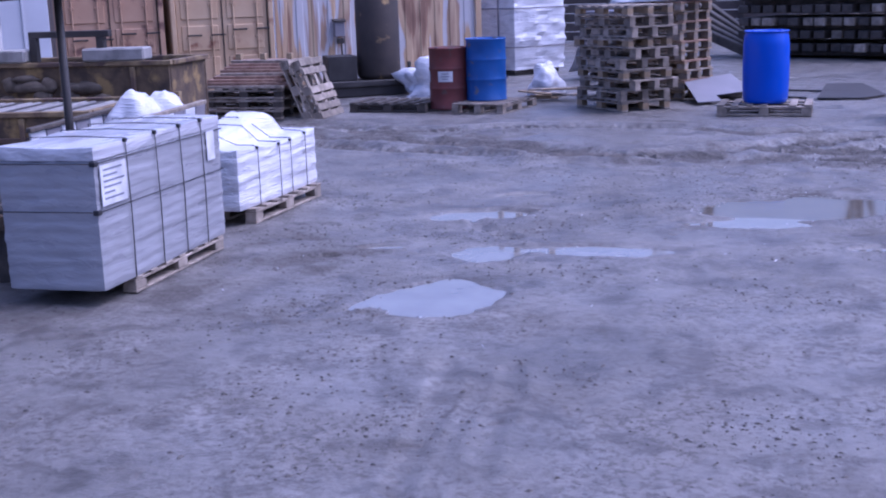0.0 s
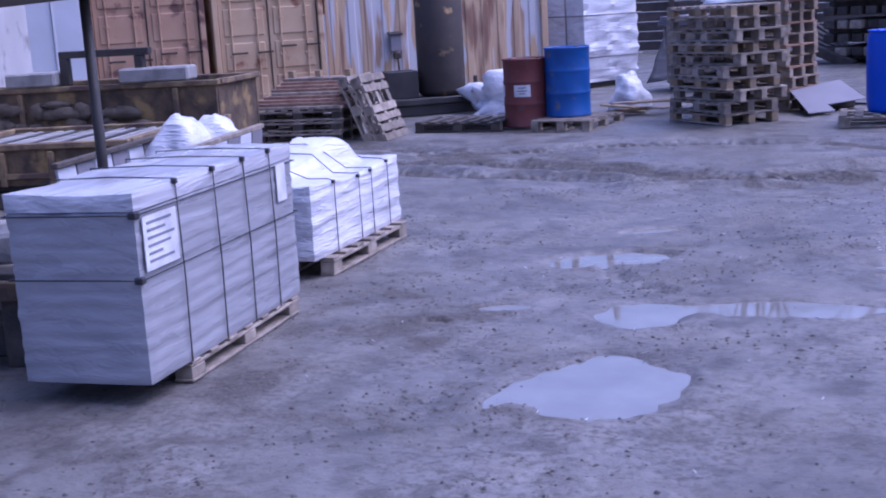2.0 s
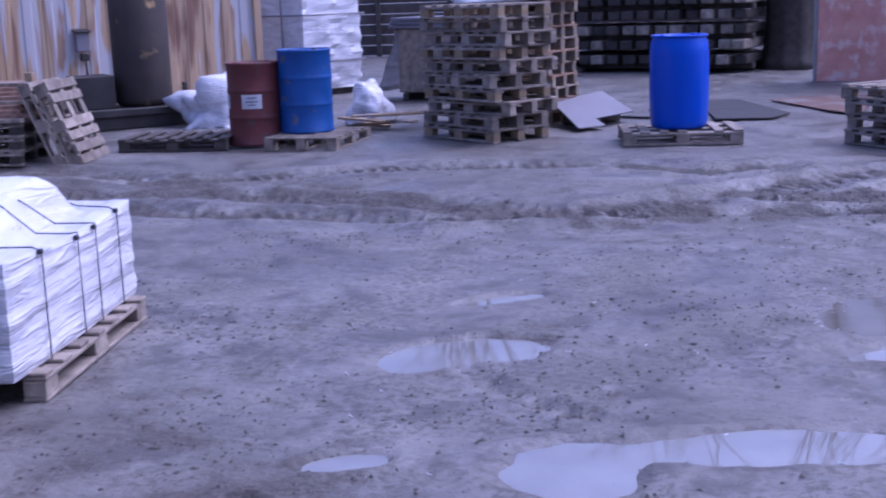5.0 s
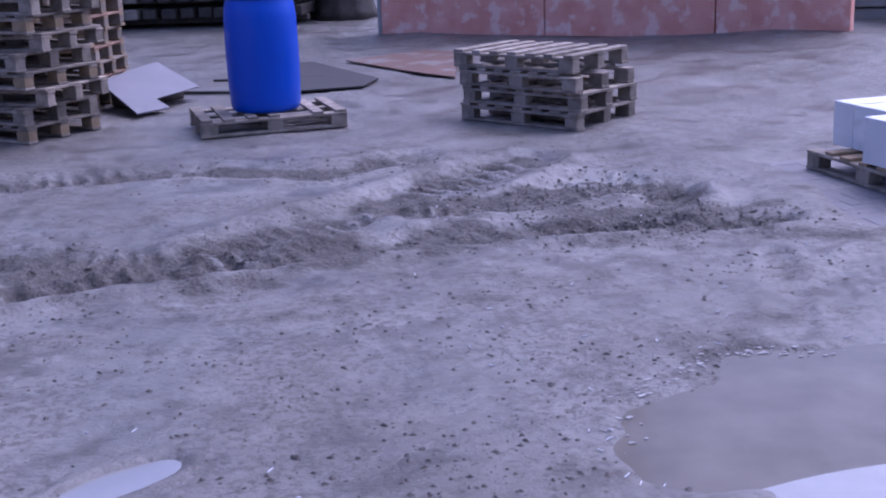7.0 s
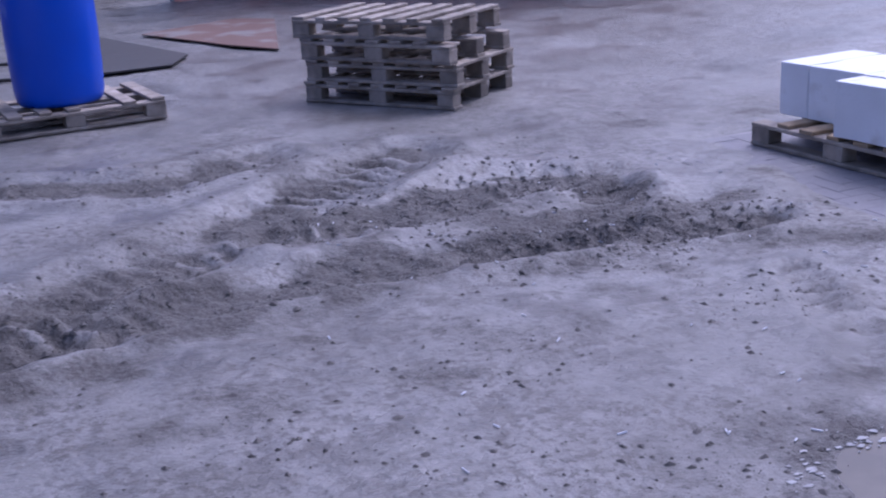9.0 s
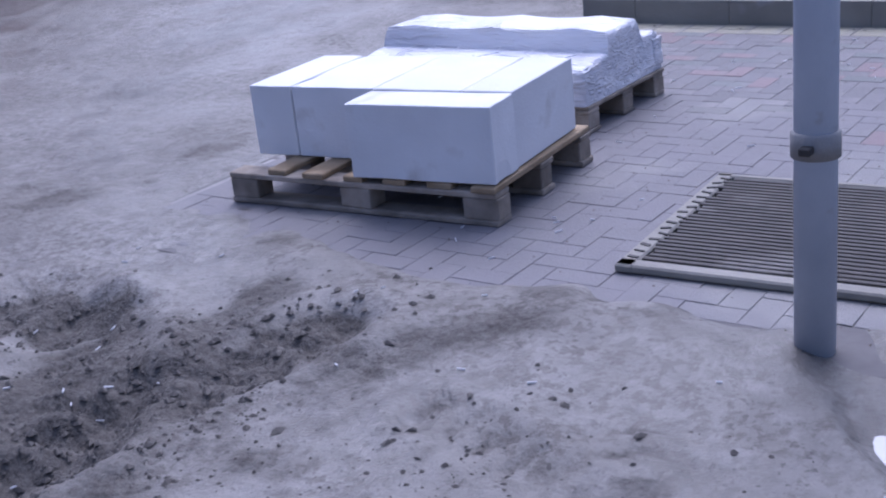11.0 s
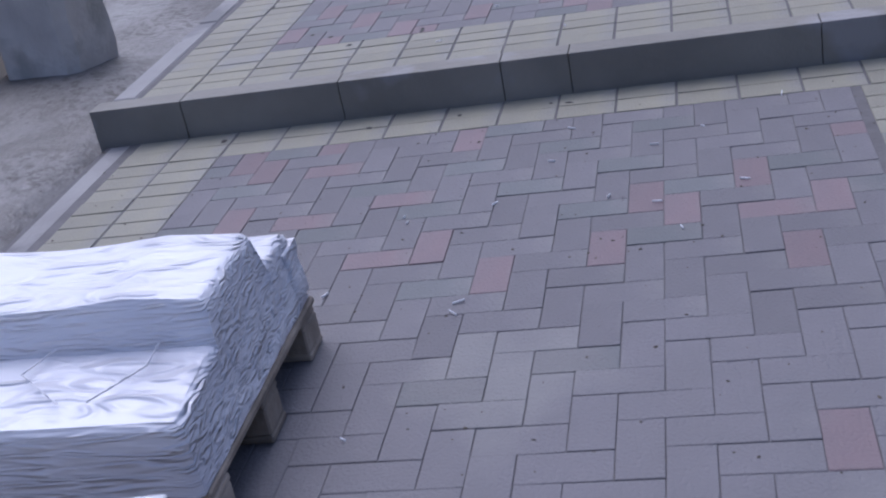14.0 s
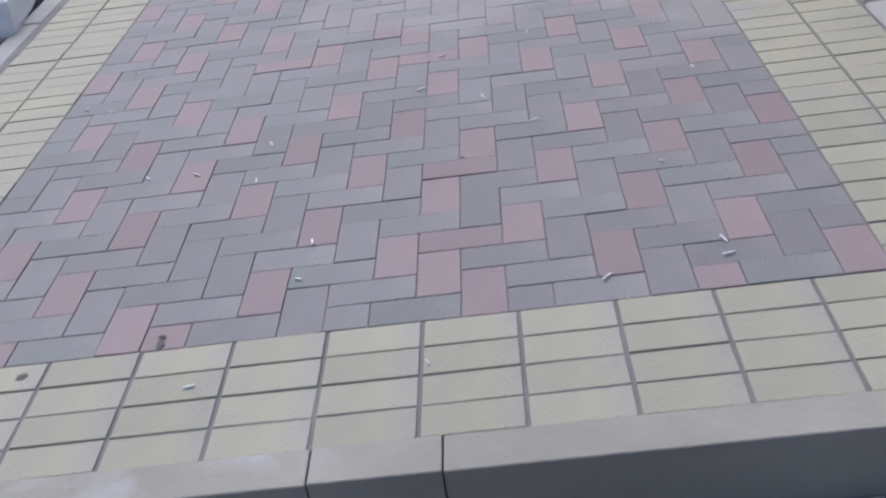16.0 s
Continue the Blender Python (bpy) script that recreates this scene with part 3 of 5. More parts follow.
# ---- drums ----
def drum(name, m, r, h, mat, label, hoops, plastic=False):
    root = thing(name, m, label, "drum")
    prof = []
    if plastic:
        prof = [(0.0, 0.0), (r * 0.88, 0.0), (r * 0.93, 0.02), (r * 0.965, 0.06), (r * 0.99, 0.25 * h), (r, 0.5 * h), (r * 0.985, 0.8 * h), (r * 0.95, 0.92 * h), (r * 0.9, 0.965 * h), (r * 0.9, 0.975 * h), (r * 0.95, 0.98 * h), (r * 0.95, h), (r * 0.9, h), (r * 0.88, 0.985 * h), (0, 0.982 * h)]
    else:
        prof = [(0.0, 0.012), (r * 0.97, 0.012), (r * 0.985, 0.0), (r, 0.004), (r, 0.02), (r * 0.975, 0.03)]
        for f in hoops:
            prof += [(r * 0.975, f * h - 0.03), (r * 0.985, f * h - 0.018), (r * 1.005, f * h), (r * 0.985, f * h + 0.018), (r * 0.975, f * h + 0.03)]
        prof += [(r * 0.975, h - 0.03), (r, h - 0.02), (r, h), (r * 0.97, h), (r * 0.965, h - 0.02), (0.0, h - 0.018)]
    bm = bmesh.new()
    lathe(bm, prof, 48)
    part("body", bm, mat, root, smooth=True)
    for a, rr in ((0.6, 0.035), (3.6, 0.025)):
        bm = bmesh.new()
        z = h * 0.985 if plastic else h - 0.018
        lathe(bm, [(rr, 0), (rr, 0.018), (rr * 0.8, 0.022), (0, 0.022)], 16, pose(0.62 * r * math.cos(a), 0.62 * r * math.sin(a), z - 0.002))
        part("bung", bm, mat if plastic else DARK_STEEL, root)
    return root


drum("plastic_drum", pose(1.86, 15.05, 0.15), 0.3, 0.935, BLUE_PLASTIC, "bright blue plastic barrel standing on a pallet", (), True)
drum("steel_drum", pose(-2.12, 15.12, 0.15, 0, 0, 30), 0.295, 0.885, BLUE_STEEL, "scuffed blue steel drum standing on a pallet", (0.34, 0.66))
red = drum("steel_drum", pose(-2.67, 15.03, 0.03, 0, 0, 0), 0.293, 0.885, RED_STEEL, "dull red steel drum with a white label", (0.34, 0.66))
for a, wide in ((-78, 0.22), (-152, 0.16)):
    bm = bmesh.new()
    seg = 8
    half = wide / 0.29 / 2
    up = [[bm.verts.new((0.2905 * math.cos(radians(a) + half * (2 * k / seg - 1)), 0.2905 * math.sin(radians(a) + half * (2 * k / seg - 1)), z)) for k in range(seg + 1)] for z in (0.40, 0.55)]
    for k in range(seg):
        bm.faces.new((up[0][k], up[0][k + 1], up[1][k + 1], up[1][k]))
    sticker = part("sticker", bm, PAPER, red, "white paper label")
    for z, w in ((0.515, 0.5), (0.475, 0.6), (0.44, 0.4)):
        bm = bmesh.new()
        up = [[bm.verts.new((0.2915 * math.cos(radians(a) + half * w * (2 * k / 4 - 1)), 0.2915 * math.sin(radians(a) + half * w * (2 * k / 4 - 1)), zz)) for k in range(5)] for zz in (z - 0.007, z + 0.007)]
        for k in range(4):
            bm.faces.new((up[0][k], up[0][k + 1], up[1][k + 1], up[1][k]))
        part("text_bar", bm, INK, sticker)
bm = bmesh.new()
bm_box(bm, 0.62, 0.5, 0.022, None, 0.004)
plank = part("board", bm, WOOD_DARK)
plank.matrix_basis = pose(-2.68, 15.0, 0.016)
tagged(plank, "dark wet board under the red drum", "plank")


# ---- wrapped stacks ----
def wrinkled(name, sx, sy, z0, z1, mat, parent, amp, seed, cuts=(14, 30, 16), shape=None, label="", layers=0.0):
    """A box of film: sides divided, bulged and creased."""
    bm = bmesh.new()
    nx, ny, nz = cuts
    grid = {}

    def vert(i, j, k):
        if (i, j, k) not in grid:
            x, y, z = (i / nx - 0.5) * sx, (j / ny - 0.5) * sy, z0 + (z1 - z0) * k / nz
            if shape:
                x, y, z = shape(x, y, z, k / nz)
            p = Vector((x * 9, y * 3.2, z * 14 + seed))
            q = Vector((x * 22 + seed, y * 5, z * 26))
            d = noise.noise(p) * amp + noise.noise(q) * amp * 0.45 + layers * abs(math.sin(z * 46)) ** 0.5 + amp * 0.7 * (0.35 - abs(noise.noise(Vector((x * 12, y * 8, z * 30 + seed)))))
            nrm = Vector(((i == nx) - (i == 0), (j == ny) - (j == 0), (k == nz) - 0.0 * (k == 0)))
            if nrm.length:
                nrm.normalize()
            grid[i, j, k] = bm.verts.new(Vector((x, y, z)) + nrm * (d - (0.008 if nrm.length and sum(abs(c) > 0.1 for c in nrm) > 1 else 0)))
        return grid[i, j, k]

    for a in range(nx):
        for b in range(ny):
            bm.faces.new((vert(a, b, nz), vert(a + 1, b, nz), vert(a + 1, b + 1, nz), vert(a, b + 1, nz)))
            bm.faces.new((vert(a, b, 0), vert(a, b + 1, 0), vert(a + 1, b + 1, 0), vert(a + 1, b, 0)))
    for a in range(nx):
        for c in range(nz):
            bm.faces.new((vert(a, 0, c), vert(a + 1, 0, c), vert(a + 1, 0, c + 1), vert(a, 0, c + 1)))
            bm.faces.new((vert(a, ny, c), vert(a, ny, c + 1), vert(a + 1, ny, c + 1), vert(a + 1, ny, c)))
    for b in range(ny):
        for c in range(nz):
            bm.faces.new((vert(0, b, c), vert(0, b, c + 1), vert(0, b + 1, c + 1), vert(0, b + 1, c)))
            bm.faces.new((vert(nx, b, c), vert(nx, b + 1, c), vert(nx, b + 1, c + 1), vert(nx, b, c + 1)))
    ob = part(name, bm, mat, parent, label, smooth=True)
    ob.data.set_sharp_from_angle(angle=radians(42))
    return ob


def strap_loop(parent, pts, width, mat=STRAP, label=""):
    """A flat band that runs along pts, square in section."""
    cu = bpy.data.curves.new("strap", "CURVE")
    cu.dimensions = "3D"
    sp = cu.splines.new("POLY")
    sp.points.add(len(pts) - 1)
    for p, c in zip(sp.points, pts):
        p.co = (*c, 1)
    cu.bevel_depth, cu.bevel_resolution = width / 2, 1
    tmp = bpy.data.objects.new("strap", cu)
    me = bpy.data.meshes.new_from_object(tmp)
    bpy.data.objects.remove(tmp)
    me.materials.append(mat)
    ob = new("strap", me)
    ob.parent = parent
    return ob


c1 = thing("wrapped_stack", pose(-0.64, 4.94, 0.104, 0, 0, 9.5), "tall grey film-wrapped stack of boards with dark straps on pallets", "packaged goods")
CW, CL, CH = 0.635, 1.72, 0.855
wrinkled("film", CW, CL, 0.0, CH - 0.085, WRAP, c1, 0.006, 1, (12, 44, 64), layers=0.004)
wrinkled("cap", CW + 0.012, CL + 0.012, CH - 0.082, CH, CAP_FILM_SKYLIT, c1, 0.005, 5, (14, 40, 3), lambda x, y, z, k: (x, y, z + 0.006 * k * math.sin(y * 9) * math.sin(x * 7 + 1)), "wrinkled film cap, whitened for the sky's reflection")
hw, hl = CW / 2 + 0.014, CL / 2 + 0.014
for y in (-0.5, -0.12, 0.22, 0.54):
    strap_loop(c1, [(hw, y, 0.0), (hw + 0.004, y + 0.004, 0.4), (hw, y, CH + 0.008), (0, y + 0.01, CH + 0.016), (-hw, y, CH + 0.008), (-hw, y, 0.0)], 0.0075)
    box_part("strap_corner", (0.022, 0.03, 0.026), pose(hw - 0.003, y, CH - 0.004), STRAP, c1)
for z in (0.47, CH - 0.1):
    strap_loop(c1, [(-hw, -hl, z), (hw, -hl, z + 0.003), (hw, hl, z), (-hw, hl, z), (-hw, -hl, z)], 0.0075)
    box_part("strap_corner", (0.04, 0.04, 0.03), pose(hw - 0.016, -hl + 0.016, z), STRAP, c1)
tag = box_part("sheet_label", (0.004, 0.3, 0.24), pose(hw + 0.001, -hl + 0.2, 0.62), PAPER, c1, "white printed label sheet", 0)
for k, w in enumerate((0.22, 0.16, 0.24, 0.2, 0.12, 0.22)):
    box_part("text_bar", (0.002, w, 0.012), pose(hw + 0.0045, -hl + 0.08 + w / 2, 0.71 - 0.034 * k), INK, tag, "", 0)
box_part("sheet_label", (0.004, 0.12, 0.2), pose(hw + 0.001, hl - 0.2, 0.66), PAPER, c1, "white printed label sheet", 0)

c2 = thing("wrapped_stack", pose(-1.165, 7.21, 0.124, 0, 0, 6), "low white film-wrapped stack with a sagging top on a pallet", "packaged goods")
W2, L2, H2 = 0.64, 1.5, 0.46


def sag(x, y, z, k):
    hump = min(1, max(0, (y + 0.95) / 1.35)) / (1 + math.exp((y - 0.48) * 40)) / (1 + math.exp((x - 0.06 + 0.05 * math.sin(y * 9)) * 45))
    return x, y, z + k * (0.2 * max(hump, 0) - 0.02 * math.cos(y * 4))


wrinkled("film", W2, L2, 0.0, H2, WRAP_WHITE, c2, 0.011, 11, (28, 52, 36), sag, layers=0.004)
hw2, hl2 = W2 / 2 + 0.018, L2 / 2 + 0.018
for y in (-0.42, -0.02, 0.2, 0.5):
    zt = H2 + 0.012
    strap_loop(c2, [(hw2, y, 0.0), (hw2, y, zt - 0.01)] + [(x, y, sag(x, y, H2, 1)[2] + 0.016) for x in (0.3, 0.15, 0, -0.15, -0.3)] + [(-hw2, y, 0.0)], 0.0075)
    box_part("strap_corner", (0.022, 0.026, 0.022), pose(hw2 - 0.006, y, sag(0.3, y, H2, 1)[2] - 0.002), STRAP, c2)


# ---- white blocks and wrapped load by the paving ----
def block(m, size, seed, label="white aerated concrete block stacked on a pallet"):
    rnd = random.Random(seed)
    bm = bmesh.new()
    bm_box(bm, *size, None, 0.003)
    bmesh.ops.subdivide_edges(bm, edges=[e for e in bm.edges if e.calc_length() > 0.1], cuts=3, use_grid_fill=True)
    for v in bm.verts:
        v.co += 0.0022 * noise.noise_vector(v.co * 14 + Vector((seed, 0, 0)))
    for _ in range(3):
        c = Vector([rnd.choice((-1, 1)) * s / 2 for s in size])
        c[rnd.randrange(2)] *= rnd.uniform(-1, 1)
        for v in bm.verts:
            d = (v.co - c).length
            if d < 0.035:
                v.co += (Vector() - v.co).normalized() * 0.012 * (1 - d / 0.035)
    ob = part("building_block", bm, BLOCK)
    ob.matrix_basis = m
    return tagged(ob, label, "block", "white blocks")


BZ = 0.15
far = 0.576
for k, w in enumerate((0.2, 0.376, 0.376, 0.2)):
    block(pose(5.575, 11.33, BZ + 0.14, 0, 0, 6) @ pose(0.002 * (k % 2), far - w / 2, 0, 0, 0, 0.3 * (k % 3 - 1)), (0.53, w - 0.003, 0.28), 5 + k)
    far -= w
block(pose(5.238, 11.0, BZ + 0.138, 0, 0, 7), (0.19, 0.58, 0.276), 17)

ww = thing("wrapped_load", pose(6.66, 11.58, 0.122), "load under torn white plastic film on a pallet", "packaged goods")


def step_over(x, y, z, k):
    """Film over a flat bundle with a narrower one lying along its middle."""
    front = min(max((x + 0.36) / 0.22, 0), 1)
    ridge = min(max((x + 0.13) / 0.025, 0), 1) * min(max((0.2 - x) / 0.02, 0), 1)
    z += k * (0.025 * front + 0.1 * ridge * (1 - 0.12 * abs(math.sin(y * 7))))
    return x + 0.02 * (1 - k) * (-1 if x < 0 else 1), y * (1 - 0.02 * k - 0.02 * k * ridge), z


wrinkled("film", 0.72, 1.26, 0.0, 0.15, TORN_FILM, ww, 0.0032, 31, (72, 90, 14), step_over, "white crumpled plastic film")
for n in range(5):
    y = -0.5 + 0.22 * n
    strap_loop(ww, [(-0.12, y, 0.19), (-0.2, y + 0.05 * math.sin(n * 2), 0.182), (-0.3, y + 0.1 * math.sin(n * 3 + 1), 0.172)], 0.004, TORN_FILM).name = "film_crease"
wrinkled("film_flap", 0.1, 0.2, 0.02, 0.15, TORN_FILM, ww, 0.012, 37, (6, 8, 6), lambda x, y, z, k: (x + 0.34, y - 0.53, z), "loose white film corner")
# ---- mat grating let into the paving ----
grate = thing("floor_grating", pose(5.44, 9.52, 0.0, 0, 0, 3), "dark ribbed entrance grating in a worn concrete frame", "grating")
box_part("pit", (0.86, 1.2, 0.012), pose(0, 0, 0.006), RUBBER, grate)
for sx, sy, x, y in ((0.94, 0.06, 0, 0.61), (0.94, 0.06, 0, -0.61), (0.055, 1.28, -0.44, 0), (0.03, 1.28, 0.445, 0)):
    box_part("frame", (sx, sy, 0.028), pose(x, y, 0.016), KERB, grate, "worn concrete frame", 0.006)
for n in range(27):
    box_part("slat", (0.02, 1.15 + 0.02 * math.sin(n * 5.3), 0.022), pose(-0.395 + 0.0305 * n, 0.012 * math.sin(n * 3.1), 0.021), GRATE_RIB, grate, "", 0.002)
for n in range(16):
    a = random.Random(n)
    box_part("broken_tab", (0.008 + a.uniform(0, 0.006), 0.035, 0.006), pose(-0.4 + 0.053 * n, 0.60 + a.uniform(-0.01, 0.01), 0.031, 0, a.uniform(-8, 8), a.uniform(-25, 25)), DARK_STEEL, grate, "", 0)

# ---- containers and the streaked steel wall ----
WALL_TURN = 45.0
A = pose(-8.8, 16.8, 0, 0, 0, WALL_TURN)


def container_front(x0, wide, mat, label, high=2.55):
    root = thing("shipping_container", A @ pose(x0, 0, 0), label, "container")
    deep = 4.0
    box_part("body", (wide, deep, high - 0.12), pose(wide / 2, deep / 2 + 0.12, high / 2 + 0.06), mat, root, "", 0.02)
    for x in (0.045, wide - 0.045):
        box_part("corner_post", (0.09, 0.14, high), pose(x, 0.05, high / 2), mat, root, "", 0.012)
    box_part("sill", (wide - 0.18, 0.12, 0.12), pose(wide / 2, 0.06, 0.06), mat, root, "", 0.01)
    box_part("header", (wide - 0.18, 0.12, 0.12), pose(wide / 2, 0.06, high - 0.06), mat, root, "", 0.01)
    leaf = (wide - 0.2) / 2
    for k in range(2):
        cx = 0.1 + leaf * (k + 0.5)
        door = box_part("door", (leaf - 0.012, 0.05, high - 0.26), pose(cx, 0.075, high / 2), mat, root, "", 0.006)
        rows_n = 4
        for r in range(rows_n):
            z = 0.16 + (high - 0.32) * (r + 0.5) / rows_n
            box_part("panel", (leaf - 0.16, 0.03, (high - 0.32) / rows_n - 0.11), pose(cx, 0.045, z), mat, door, "", 0.014)
        for f in (0.24, 0.76):
            x = cx + (f - 0.5) * leaf
            bm = bmesh.new()
            lathe(bm, [(0.016, 0.1), (0.016, high - 0.1)], 10, pose(x, 0.012, 0))
            bar = part("lock_bar", bm, mat, door)
            for z in (0.35, 1.0, 1.6, 2.2):
                box_part("keeper", (0.09, 0.04, 0.045), pose(x, 0.024, z), mat, bar, "", 0.005)
            box_part("handle", (0.26, 0.018, 0.03), pose(x + 0.11, -0.008, 1.05 + 0.08 * k), DARK_STEEL, bar, "", 0.004)
        box_part("gasket", (0.014, 0.02, high - 0.28), pose(cx + leaf / 2, 0.04, high / 2), RUBBER, door, "", 0)
    return root


container_front(0.0, 1.86, CONT, "rusty orange shipping container with closed double doors")
container_front(-1.98, 1.86, CONT_DARK, "brown shipping container with closed doors and lock bars")

steel_wall = thing("wall_north", A @ pose(1.93, 0.1, 0), "rust-streaked corrugated steel wall with flaking grey and ochre paint", "wall", kind="structure")
for n in range(13):
    bm = bmesh.new()
    w = 0.305
    o = n * 0.305
    pr = [(o + a_, b_) for a_, b_ in ((0, 0), (0.07, 0), (0.09, 0.018), (0.2, 0.018), (0.22, 0), (w, 0))]
    low, top = [bm.verts.new((x, -y, 0)) for x, y in pr], [bm.verts.new((x, -y, 2.6)) for x, y in pr]
    back = [bm.verts.new((o + w, 0.06, 0)), bm.verts.new((o, 0.06, 0)), bm.verts.new((o + w, 0.06, 2.6)), bm.verts.new((o, 0.06, 2.6))]
    for k in range(5):
        bm.faces.new((low[k], low[k + 1], top[k + 1], top[k]))
    bm.faces.new((back[0], back[1], back[3], back[2]))
    bm.faces.new((low[5], back[0], back[2], top[5]))
    bm.faces.new((back[1], low[0], top[0], back[3]))
    bm.faces.new(top + [back[2], back[3]])
    p = part("panel", bm, RUST_WALL, steel_wall)
box_part("edge_post", (0.12, 0.14, 2.62), pose(13 * 0.305 + 0.06, 0.0, 1.31), RUST_WALL, steel_wall)
sw = thing("switch_box", A @ pose(3.1, 0.06, 0.95), "small grey steel switch box with a cable on the wall", "switch box")
box_part("case", (0.2, 0.12, 0.28), pose(0, -0.06, 0.1), SHEET_GREY, sw, "", 0.012)
box_part("hood", (0.24, 0.16, 0.03), pose(0, -0.07, 0.26, 12), DARK_STEEL, sw, "", 0.005)
box_part("socket", (0.12, 0.1, 0.1), pose(0.02, -0.06, -0.12), DARK_STEEL, sw, "", 0.01)
strap_loop(sw, [(0.03, -0.06, -0.16), (0.05, -0.05, -0.4), (0.02, -0.05, -0.75)], 0.03, DARK_STEEL).name = "cable"

# ---- tank on its trolley ----
tank = thing("steel_tank", pose(-5.15, 17.3, 0, 0, 0, 40), "upright blackened steel tank with flaked yellow rust on a base frame", "tank")
for y in (-0.33, 0.33):
    box_part("skid", (1.5, 0.1, 0.16), pose(-0.1, y, 0.085), DARK_STEEL, tank, "", 0.01)
box_part("deck", (1.45, 0.84, 0.1), pose(-0.1, 0, 0.215), DARK_STEEL, tank, "", 0.012)
bm = bmesh.new()
lathe(bm, [(0, 0.0), (0.3, 0.0), (0.36, 0.05), (0.37, 0.1), (0.37, 1.5), (0.355, 1.52), (0.37, 1.54), (0.37, 1.58), (0.3, 1.6), (0, 1.62)], 40, pose(0.18, 0, 0.262))
part("cylinder", bm, TANK, tank, smooth=True)
box_part("side_box", (0.5, 0.5, 0.42), pose(-0.5, 0, 0.475), DARK_STEEL, tank, "dark steel box", 0.012)
box_part("upright", (0.05, 0.06, 0.5), pose(0.64, -0.3, 0.3), DARK_STEEL, tank, "", 0.006)


# ---- soft heaps and bags ----
def heap(name, m, size, mat, label, category, seed, rough=0.35, group=""):
    bm = bmesh.new()
    bmesh.ops.create_icosphere(bm, subdivisions=4, radius=1.0)
    for v in bm.verts:
        n = v.co.normalized()
        d = 1 + rough * noise.noise(n * 1.6 + Vector((seed, 0, 0))) + 0.5 * rough * abs(noise.noise(n * 4.5 + Vector((0, seed, 0)))) + 0.2 * rough * noise.noise(n * 11)
        v.co = n * d
        v.co.z = max(v.co.z, -0.25)
        v.co.z += 0.25
        v.co.x, v.co.y, v.co.z = v.co.x * size[0] / 2, v.co.y * size[1] / 2, v.co.z * size[2] / 1.3
    ob = part(name, bm, mat, smooth=True)
    ob.matrix_basis = m
    return tagged(ob, label, category, group)


heap("plastic_sheet", pose(-3.75, 17.3, 0.0, 0, 0, 30), (1.5, 0.7, 0.62), WRAP_WHITE, "crumpled white plastic sheet heaped beside the tank", "plastic sheet", 3, 0.6)
heap("sack", pose(-1.95, 17.25, 0.0, 0, 0, 20), (0.5, 0.5, 0.5), WRAP_WHITE, "white plastic sack lying behind the drums", "sack", 8, 0.4)
for n in range(7):
    r = random.Random(n + 90)
    bm = bmesh.new()
    bm_box(bm, r.uniform(0.5, 1.1), 0.1, 0.025, None, 0.003)
    ob = part("board", bm, WOOD if n % 2 else WOOD_NEW)
    ob.matrix_basis = pose(-1.6 + r.uniform(-0.3, 0.3), 16.5 + r.uniform(-0.3, 0.3), 0.03 + 0.026 * n, r.uniform(-3, 3), 0, r.uniform(-40, 40))
    tagged(ob, "loose broken board lying behind the drums", "plank", "loose boards")

bag = thing("bulk_bag", pose(-4.3, 22.2, 0, 0, 0, -28), "large square grey-white bulk bag with lifting straps", "bulk bag")
wrinkled("bag", 1.45, 1.3, 0.1, 1.72, WRAP_WHITE, bag, 0.05, 51, (18, 18, 20), lambda x, y, z, k: (x * (1 + 0.06 * math.sin(k * 3.1)), y * (1 + 0.06 * math.sin(k * 3.1)), z))
for z in (0.55, 1.3):
    strap_loop(bag, [(-0.8, -0.73, z), (0.8, -0.73, z), (0.8, 0.73, z), (-0.8, 0.73, z), (-0.8, -0.73, z)], 0.03, SHEET_GREY)
for x in (-0.35, 0.35):
    strap_loop(bag, [(x, -0.74, 0.1), (x, -0.745, 1.74)], 0.035, SHEET_GREY)
box_part("base", (1.3, 1.2, 0.12), pose(0, 0, 0.06), WOOD_DARK, bag, "dark wooden base")

cov = thing("covered_stack", pose(-1.5, 20.6, 0, 0, 0, -25), "stack of grey boards with a pale cloth hanging down its side", "stack")
for n in range(3):
    box_part("bearer", (0.1, 0.9, 0.12), pose(-0.5 + 0.5 * n, 0, 0.06), WOOD_DARK, cov)
box_part("load", (1.25, 0.9, 0.95), pose(0, 0, 0.6), WOOD, cov, "brownish timber load", 0.02)
for n in range(3):
    box_part("top_board", (1.5, 1.0, 0.05), pose(0.03 * n, 0, 1.105 + 0.055 * n, 0, 0, 2 * n), SHEET_GREY, cov, "grey sheet", 0.008)
bm = bmesh.new()
g = [[bm.verts.new((-0.64 - 0.42 * (1 - k / 10) ** 1.5 + 0.02 * math.sin(j * 1.9 + k), -0.47 + 0.09 * j, 0.12 + 0.98 * k / 10)) for k in range(11)] for j in range(11)]
for j in range(10):
    for k in range(10):
        bm.faces.new((g[j][k], g[j + 1][k], g[j + 1][k + 1], g[j][k + 1]))
bmesh.ops.solidify(bm, geom=bm.faces[:], thickness=0.008)
part("cloth", bm, WRAP_WHITE, cov, "pale hanging cloth", smooth=True)

heap("plastic_sheet", pose(-0.03, 17.2, 1.45, 0, 0, 10), (1.4, 1.0, 0.22), WRAP_WHITE, "white plastic sheet bunched on a pallet stack", "plastic sheet", 14, 0.7)


